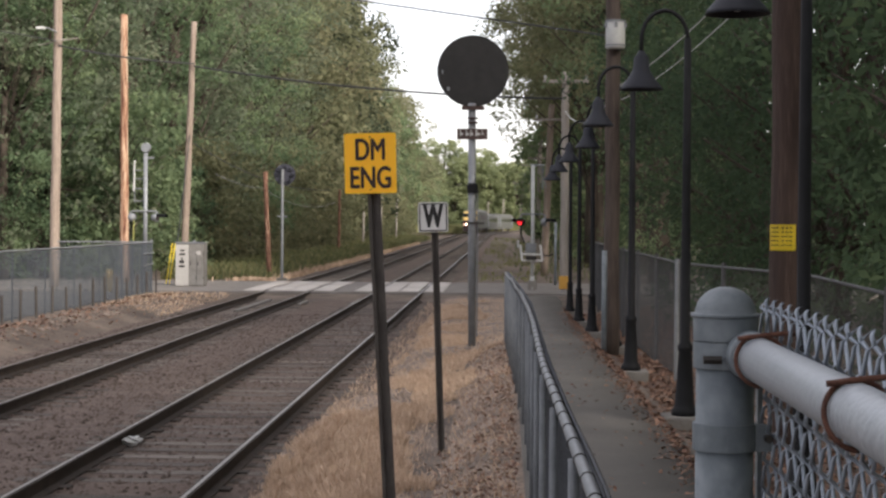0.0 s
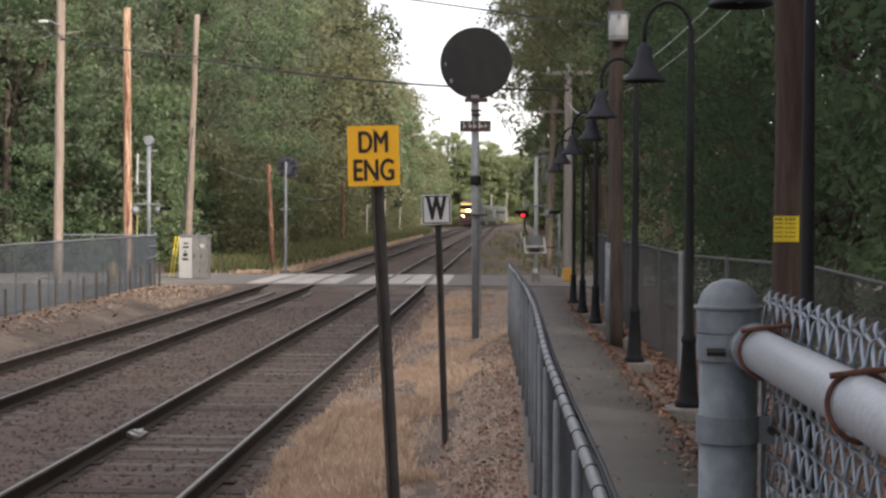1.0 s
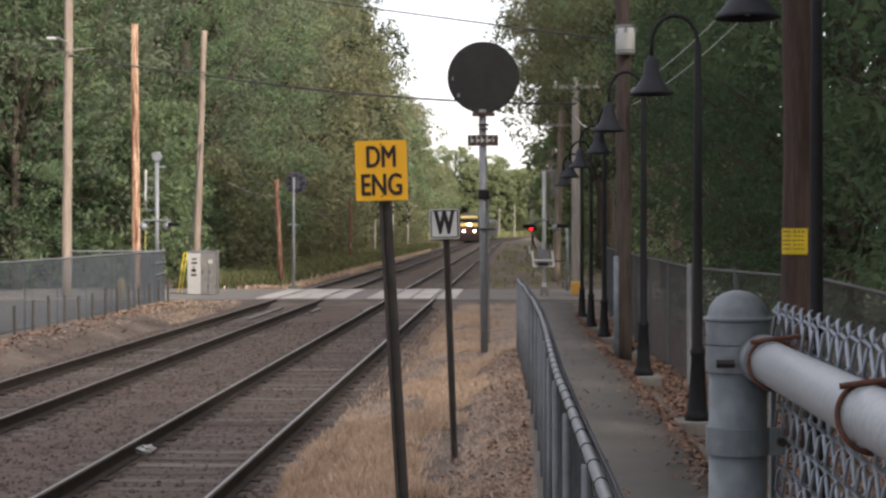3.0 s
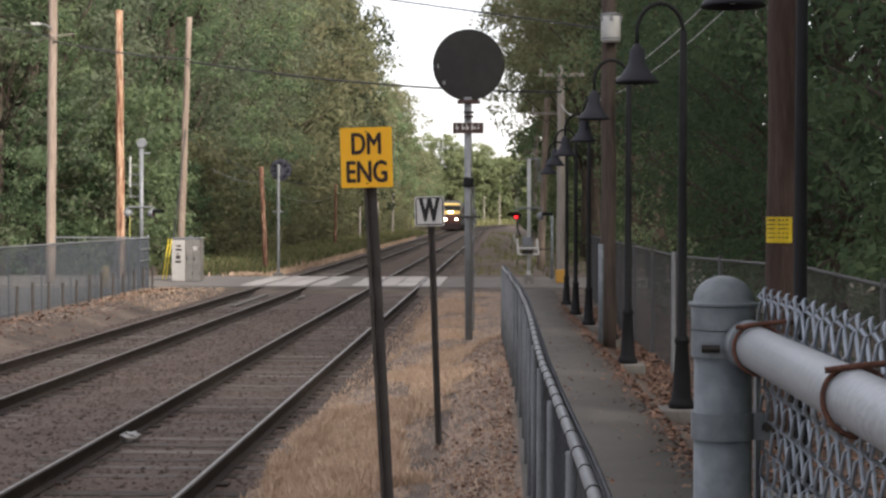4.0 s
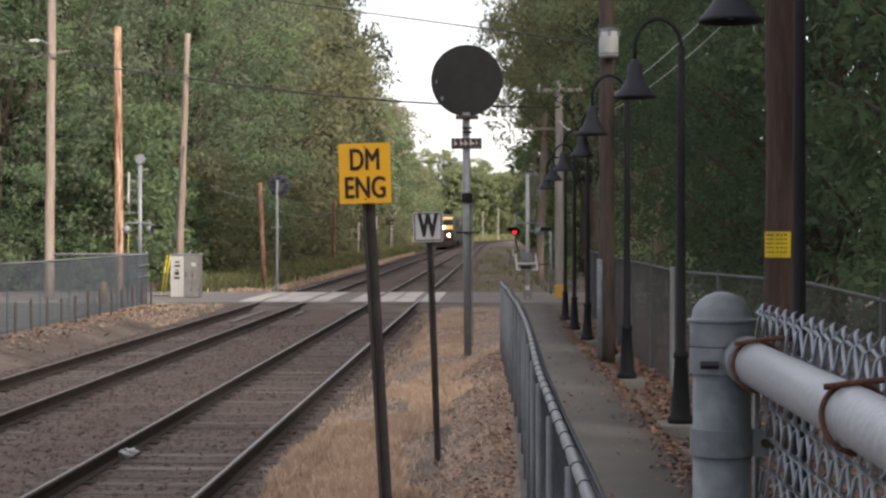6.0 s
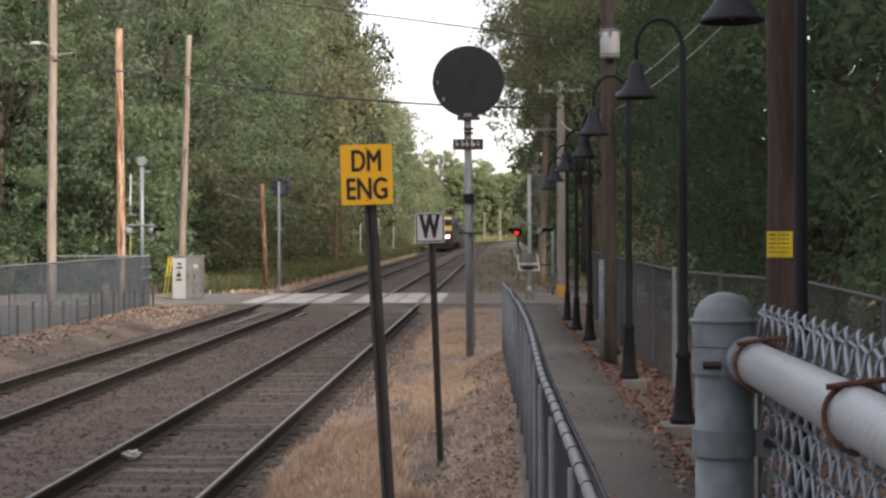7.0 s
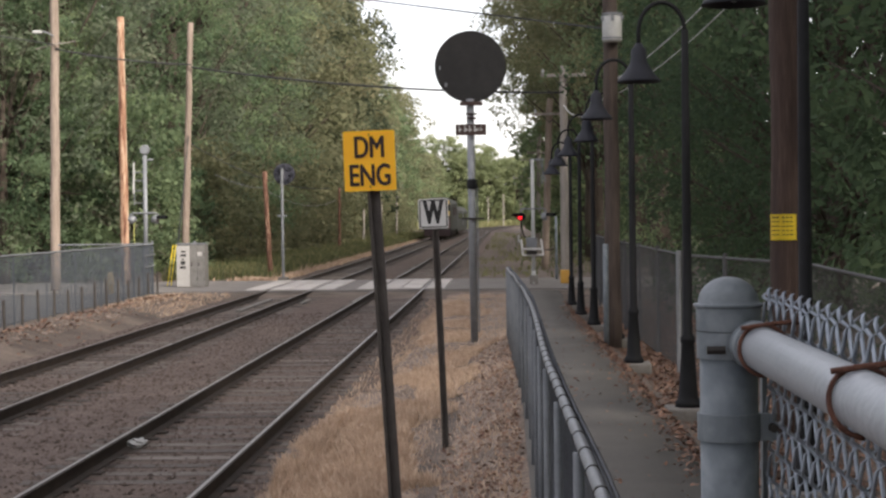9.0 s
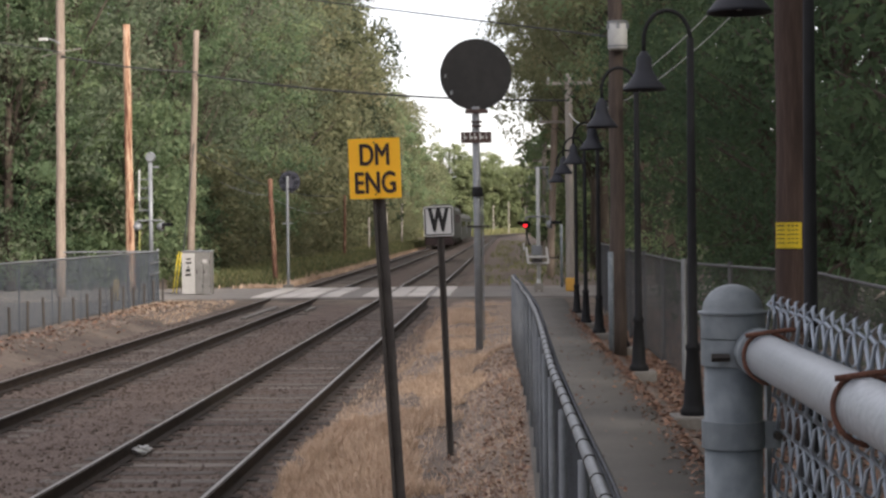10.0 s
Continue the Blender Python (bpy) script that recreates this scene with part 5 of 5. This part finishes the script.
def make_tree(seed, height, spread, mat, leaves, size, low=0.25, label="", lobes_n=26):
    """A tapered trunk with limbs, and a crown of many small leaves in uneven clumps."""
    rnd = np.random.default_rng(seed)
    s = thing("tree", label or "tall leafy deciduous tree in summer foliage", "tree", "trees along the line")
    bm = bmesh.new()
    lean = rnd.uniform(-0.6, 0.6, 2)
    axis = [Vector((lean[0] * (k / 8) ** 2, lean[1] * (k / 8) ** 2, height * 0.9 * k / 8)) for k in range(9)]
    add_sweep(bm, axis, 0.3, seg=8, radii=[height * 0.014 * (1.25 - k / 8) + 0.03 for k in range(9)])
    lobes = []
    for i in range(lobes_n):
        f = low + (1 - low) * (i + rnd.uniform(0, 1)) / lobes_n
        a = i * 2.4 + rnd.uniform(-0.5, 0.5)
        env = spread * (0.55 + 0.55 * math.sin(math.pi * min(1, (f - low) / (1 - low) * 0.85 + 0.12)))
        rr = env * rnd.uniform(0.35, 0.95)
        r = spread * rnd.uniform(0.24, 0.42)
        z = height * f * 0.94
        t = min(0.99, f * 0.9) * 8
        k = int(t)
        base = axis[k].lerp(axis[min(8, k + 1)], t - k)
        c = Vector((base.x + rr * math.cos(a), base.y + rr * math.sin(a), z))
        lobes.append((c.x, c.y, c.z, r, r * rnd.uniform(0.55, 0.85)))
        st = axis[max(1, k - 1)]
        mid = st.lerp(c, 0.5) + Vector((0, 0, 0.4))
        add_sweep(bm, [st, mid, c], 0.08, seg=5, radii=[height * 0.004, height * 0.0025, 0.012])
    part("trunk", bm, M_BARK, s, smooth=True)
    quads_object("crown", leaf_cloud(rnd, leaves, lobes, size), mat, s)
    return s


def plant_woods():
    rnd = random.Random(11)
    mid = [
        make_tree(1, 22, 5.5, M_LEAF[0], 22000, 0.12, 0.06, lobes_n=50),
        make_tree(2, 24, 6.0, M_LEAF[1], 22000, 0.12, 0.08, "tall tree with yellow-green summer foliage", 50),
        make_tree(3, 20, 5.2, M_LEAF[2], 22000, 0.12, 0.06, "tall tree with deep green foliage", 50),
    ]
    far = [
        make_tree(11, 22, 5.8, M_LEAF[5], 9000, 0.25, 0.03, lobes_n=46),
        make_tree(12, 23, 6.0, M_LEAF[4], 9000, 0.25, 0.03, "tall tree with yellow-green summer foliage", 46),
        make_tree(13, 20, 5.5, M_LEAF[0], 9000, 0.25, 0.03, "tall tree with mid green foliage", 46),
    ]
    middle = [
        make_tree(21, 22, 5.8, M_LEAF[1], 10000, 0.21, 0.03, lobes_n=50),
        make_tree(22, 23, 6.0, M_LEAF[4], 10000, 0.21, 0.03, "tall tree with yellow-green summer foliage", 50),
    ]
    low = [
        make_tree(5, 7, 3.2, M_LEAF[0], 4500, 0.135, 0.02, "bushy young tree at the edge of the wood", 24),
        make_tree(6, 6, 3.0, M_LEAF[3], 4500, 0.135, 0.02, "bushy young tree with shade-darkened leaves at the edge of the wood", 24),
        make_tree(7, 6.5, 3.2, M_LEAF[4], 4500, 0.145, 0.02, "bushy yellow-green young tree at the edge of the wood", 24),
    ]
    near = [
        make_tree(8, 15, 4.0, M_LEAF[3], 16000, 0.085, 0.03, "dense tree behind the boundary fence, leaves darkened as shade", 46),
        make_tree(9, 17, 4.4, M_LEAF[0], 16000, 0.085, 0.04, "green dense tree behind the boundary fence", 46),
    ]
    over = [
        make_tree(15, 21, 5.4, M_LEAF[4], 22000, 0.122, 0.4, "tall tree whose crown hangs over the poles", 40),
    ]
    end = [
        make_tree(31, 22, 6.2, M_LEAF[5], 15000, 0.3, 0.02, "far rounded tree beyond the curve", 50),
        make_tree(32, 22, 6.4, M_LEAF[5], 15000, 0.3, 0.02, "far green tree beyond the curve, leaves paled as haze", 50),
    ]
    dark = make_tree(23, 23, 5.6, M_LEAF[6], 11000, 0.2, 0.05, "tall dark green tree standing proud of the wood", 50)
    used = set()

    def put(k, x, y, sc=1.0):
        m = pose(x, y, -0.25, 0, 0, rnd.uniform(0, 360))
        if k.name not in used:
            used.add(k.name)
            k.matrix_basis = m
            k.scale = (sc, sc, sc)
            return
        ob = copy_thing(k, m)
        ob.scale = (sc, sc, sc)

    # left of the line
    for x, yy in ((-19, 67), (-23.5, 66), (-28, 65), (-33, 66), (-38, 68), (-21, 73), (-26, 75), (-31, 78), (-18.5, 80), (-24, 84), (-17.8, 88), (-17.5, 97), (-18, 106), (-17.3, 115), (-23, 95)):
        put(rnd.choice(mid if yy < 74 or x > -19 else middle), x + rnd.uniform(-0.6, 0.6), yy, rnd.uniform(0.9, 1.12))
    y = 122
    while y < 420:
        put(rnd.choice(middle if y < 215 else far), -18.8 + rnd.uniform(-1.5, 1), y, rnd.uniform(0.96, 1.08) * (1.2 if y < 185 else 1.05 if y < 225 else 0.93 if y < 285 else 0.74))
        if y < 190:
            put(rnd.choice(far), -25 + rnd.uniform(-2, 2), y + 4, rnd.uniform(1.0, 1.2))
        y += 8
    y = 69
    while y < 250:
        put(rnd.choice(low[:2]) if y < 80 else low[2], -15.6 + rnd.uniform(-1.0, 0.6) + (0.4 if y > 100 else 0), y, rnd.uniform(0.7, 1.1))
        y += 4.5 if y < 110 else 10
    for x in (-18.5, -21.5, -24.5, -28, -32):
        put(low[1], x, 65.5 + rnd.uniform(0, 2), 1.0)
    for x in (-23, -26.5, -30, -34):
        put(mid[2], x, 69 + rnd.uniform(0, 2), 0.62)
    # right of the line
    y = 12
    while y < 62:
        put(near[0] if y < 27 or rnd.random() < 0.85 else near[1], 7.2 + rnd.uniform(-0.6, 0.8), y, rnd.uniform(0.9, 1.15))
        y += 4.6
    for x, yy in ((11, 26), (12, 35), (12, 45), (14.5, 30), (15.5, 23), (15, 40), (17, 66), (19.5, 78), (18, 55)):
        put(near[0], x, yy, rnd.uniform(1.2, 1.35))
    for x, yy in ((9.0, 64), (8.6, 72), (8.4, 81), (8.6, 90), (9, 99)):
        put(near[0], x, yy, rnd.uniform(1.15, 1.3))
    for x, yy in ((5.7, 64), (5.6, 73), (4.5, 85), (4.7, 95), (5.0, 106)):
        put(rnd.choice(over), x + 0.1, yy, rnd.uniform(0.95, 1.05))
    y = 104
    while y < 330:
        put(rnd.choice(far), 5.9 + rnd.uniform(-0.5, 1.0) + (y - 104) * 0.04, y, rnd.uniform(0.8, 0.98))
        y += 8
    # unseen trees beside and behind the camera, added to shade path and fence
    for x, yy in ((7.0, 7), (6.6, 1.5), (6.4, -3.5), (6.4, -9)):
        put(far[2], x, yy, rnd.uniform(0.72, 0.8))
    for i in range(8):
        put(rnd.choice(far), 7.5 + rnd.uniform(-1, 1), 6 - 7 * i, rnd.uniform(0.75, 0.95))
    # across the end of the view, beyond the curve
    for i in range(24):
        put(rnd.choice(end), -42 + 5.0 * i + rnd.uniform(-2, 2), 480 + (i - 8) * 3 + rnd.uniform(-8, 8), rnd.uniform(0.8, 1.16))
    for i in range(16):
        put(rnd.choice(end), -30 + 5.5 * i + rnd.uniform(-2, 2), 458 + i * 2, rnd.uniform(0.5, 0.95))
    put(mid[2], -18.6, 70.5, 0.8)
    put(mid[2], -19.0, 63.6, 0.62)
    put(dark, -17.3, 166, 1.28)
    put(dark, -17.1, 158, 1.1)
    for x, yy, sc in ((-20.5, 150, 1.25), (-22.5, 160, 1.3), (-21.0, 140, 1.15)):
        put(dark, x, yy, sc)
    put(mid[0], -21.0, 68.0, 0.7)


plant_woods()


def blades(name, n, region, h, mat, label, seed, width=0.006):
    rnd = np.random.default_rng(seed)
    xy = np.array([region(rnd) for _ in range(n)])
    z = np.array([max(ground_z(x, y), ballast_z(x) if x > -2.6 and y < ROAD_Y0 else -9) for x, y in xy])
    hh = rnd.uniform(0.4, 1.2, n) * h
    a = rnd.uniform(0, math.tau, n)
    lean = rnd.normal(size=(n, 2)) * hh[:, None] * 0.45
    w = width * rnd.uniform(0.7, 1.5, n)
    dx, dy = np.cos(a) * w, np.sin(a) * w
    v = np.stack([
        np.stack([xy[:, 0] - dx, xy[:, 1] - dy, z - 0.02], 1),
        np.stack([xy[:, 0] + dx, xy[:, 1] + dy, z - 0.02], 1),
        np.stack([xy[:, 0] + lean[:, 0] + dx * 0.3, xy[:, 1] + lean[:, 1] + dy * 0.3, z + hh], 1),
        np.stack([xy[:, 0] + lean[:, 0] - dx * 0.3, xy[:, 1] + lean[:, 1] - dy * 0.3, z + hh], 1)], 1).reshape(-1, 3)
    tagged(quads_object(name, v, mat), label, "grass", kind="stuff")


def strip_place(rnd):
    while True:
        y = 11 + 36 * rnd.random() ** 1.7
        x = rnd.uniform(-2.35, 0.1)
        v = noise.noise(Vector((x * 0.9, y * 0.35, 3.0))) + 0.25 * noise.noise(Vector((x * 3, y * 1.2, 7.0)))
        if v > -0.12 + 1.1 * max(0, x + 0.75) and x > -2.2 + 0.18 * math.sin(y * 0.6) + 0.4 * smooth_step(21, 29, y):
            return x, y


def build_verge():
    """Tan strip of dry thatch between the ballast and the walkway fence, with a ragged edge."""
    ys = [4 + 0.2 * i for i in range(248)]
    n = 25
    vs, fs = [], []
    for y in ys:
        lo = -2.32 + 0.42 * smooth_step(21, 29, y) + 0.28 * noise.noise(Vector((0.3, y * 0.5, 1.0))) + 0.12 * noise.noise(Vector((2.0, y * 1.7, 4.0)))
        for k in range(n):
            x = lo + (0.2 - lo) * k / (n - 1)
            edge = -0.05 if k == 0 else 0.018
            vs.append((x, y, max(ground_z(x, y), ballast_z(x)) + edge + 0.02 * noise.noise(Vector((x * 2, y * 2, 9.0)))))
    for j in range(len(ys) - 1):
        for k in range(n - 1):
            a = j * n + k
            fs.append((a, a + 1, a + n + 1, a + n))
    verge = mesh_object("verge", vs, fs, [M_VERGE, M_SOIL], smooth=True)
    soil = []
    for a, _, c, _ in fs:  # bare soil towards the fence, and in ragged tongues through the thatch
        x, y = (vs[a][0] + vs[c][0]) / 2, (vs[a][1] + vs[c][1]) / 2
        n1 = noise.noise(Vector((x * 0.9, y * 0.35, 3.0))) + 0.3 * noise.noise(Vector((x * 3, y * 1.5, 8.0)))
        soil.append(1 if n1 < -0.1 + 0.9 * max(0, x + 0.75) else 0)
    verge.data.polygons.foreach_set("material_index", soil)
    tagged(verge, "tan dry thatch and grit beside the track", "verge", kind="structure")


build_verge()

blades("dry_grass", 66000, strip_place, 0.1, M_DRYGRASS, "straw-coloured dry grass on the verge", 21)


def sparse_place(rnd):
    return rnd.uniform(-2.3, 0.1), 11 + 40 * rnd.random() ** 1.5


blades("dry_grass", 16000, sparse_place, 0.07, M_DRYGRASS, "thin straw-coloured grass on the bare soil", 29)


def left_verge(rnd):
    return rnd.uniform(-10.9, -8.8), 45 + 9.5 * rnd.random()


blades("dry_grass", 1600, left_verge, 0.09, M_DRYGRASS, "sparse dry grass along the car park fence", 22, 0.012)


def far_verge(rnd):
    y = 66 + 150 * rnd.random()
    return rnd.uniform(-13.5, -9.5), y


blades("verge_weeds", 18000, far_verge, 0.4, M_WEED, "green weeds at the foot of the trees", 23, 0.05)
blades("verge_weeds", 12000, far_verge, 0.45, M_PALEWEED, "tall pale weeds at the foot of the trees", 28, 0.04)


def far_dry(rnd):
    y = 65 + 120 * rnd.random() ** 1.5
    return -9.25 - abs(rnd.normal()) * 0.5, y


blades("dry_grass", 14000, far_dry, 0.16, M_DRYGRASS, "dry grass strip beside the far track", 25, 0.03)


def right_verge(rnd):
    return 0.3 + 4.7 * rnd.random() ** 0.6, 67 + 130 * rnd.random()


blades("verge_weeds", 1500, right_verge, 0.17, M_WEED, "green weeds beside the line", 24, 0.05)


def shoulder_brush(rnd):
    while True:
        x, y = rnd.uniform(-1.5, 2.0), 66 + 170 * rnd.random() ** 1.3
        if noise.noise(Vector((x * 0.7, y * 0.08, 5.0))) > -0.1:
            return x, y


blades("verge_weeds", 1100, shoulder_brush, 0.2, M_PALEWEED, "yellowing weeds on the track shoulder", 26, 0.03)


def curve_bank(rnd):
    p, _ = track_line(300 + 130 * rnd.random(), -11.0 - 7 * rnd.random())
    return p.x, p.y


blades("verge_weeds", 6000, curve_bank, 1.2, M_PALEWEED, "pale green weeds on the bank of the curve", 27, 0.25)


def fallen_leaves(name, n, region, label, seed, size=0.05):
    rnd = np.random.default_rng(seed)
    c = []
    for _ in range(n):
        x, y = region(rnd)
        c.append((x, y, max(ground_z(x, y) + 0.02, (walk_z(y) + 0.02) if 0.2 < x < 1.6 else -9) + rnd.uniform(0, 0.025) + (0.02 if x < 0.2 else 0)))
    c = np.array(c)
    a = rnd.uniform(0, math.tau, n)
    s = rnd.uniform(0.5, 1.2, n)[:, None] * size
    t = np.stack([np.cos(a), np.sin(a), rnd.normal(size=n) * 0.3], 1)
    b = np.stack([-np.sin(a), np.cos(a), rnd.normal(size=n) * 0.3], 1)
    up = np.array([0, 0, 0.3])
    v = np.stack([c - t * s, c - b * s * 0.5 + up * s, c + t * s, c + b * s * 0.5 + up * s * 0.6], 1).reshape(-1, 3)
    tagged(quads_object(name, v, M_DEADLEAF), label, "leaves", kind="stuff")


fallen_leaves("fallen_leaves", 11000, lambda r: (1.45 + r.normal() * 0.1 + abs(r.normal()) * 0.55, 9 + 34 * r.random() ** 1.3), "brown fallen leaves beside the footpath", 31, 0.027)
fallen_leaves("fallen_leaves", 2400, lambda r: (0.13 - abs(r.normal()) * 0.42, 10 + 20 * r.random() ** 1.3), "brown fallen leaves along the fence foot", 32, 0.03)
fallen_leaves("fallen_leaves", 900, lambda r: (-10.7 + abs(r.normal()) * 0.6, 28 + 25 * r.random()), "brown fallen leaves along the car park fence", 33, 0.07)


fallen_leaves("fallen_leaves", 500, lambda r: (1.5 - 1.1 * r.random() ** 2.5, 8 + 32 * r.random()), "stray leaves on the footpath", 35, 0.03)
fallen_leaves("fallen_leaves", 26000, lambda r: (1.5 + 2.4 * r.random(), 7 + 38 * r.random() ** 1.4), "dark leaf litter under the trees", 34, 0.036)


def build_litter():
    bm = bmesh.new()
    bmesh.ops.create_icosphere(bm, subdivisions=3, radius=0.08)
    for v in bm.verts:
        v.co *= 1 + 0.75 * noise.noise(v.co * 24)
        v.co.z *= 0.6
        v.co.x *= 1.5
    bmesh.ops.transform(bm, matrix=pose(-4.11, 18.56, -0.11, 0, 0, 20), verts=bm.verts)
    tagged(part("crumpled_paper", bm, M_WHITE), "crumpled white paper lying between the rails", "litter")


build_litter()


def verge_stone(r):
    x, y = -1.9 + 1.9 * r.random(), 10 + 24 * r.random() ** 1.4
    return x, y, ground_z(x, y) + 0.022


stones("rubble", 380, lambda r: (-10.6 + 1.3 * r.random(), 30 + 20 * r.random(), 0.03), "pale rubble along the car park fence foot", 41, (0.02, 0.055), M_RUBBLE)
stones("gravel", 2500, verge_stone, "grey gravel scattered on the dry verge", 42, (0.01, 0.024), M_RUBBLE)


def build_boards():
    for x, y0, y1, w in ((-7.25, 45.6, 52.0, 0.16), (-6.0, 49.2, 51.4, 0.12), (-4.5, 49.5, 53.0, 0.1)):
        bm = bmesh.new()
        add_box(bm, (x, (y0 + y1) / 2, -0.15), (w, y1 - y0, 0.06), bevel=0.01)
        tagged(part("board", bm, M_CONCRETE), "pale board lying between the rails", "board")


build_boards()

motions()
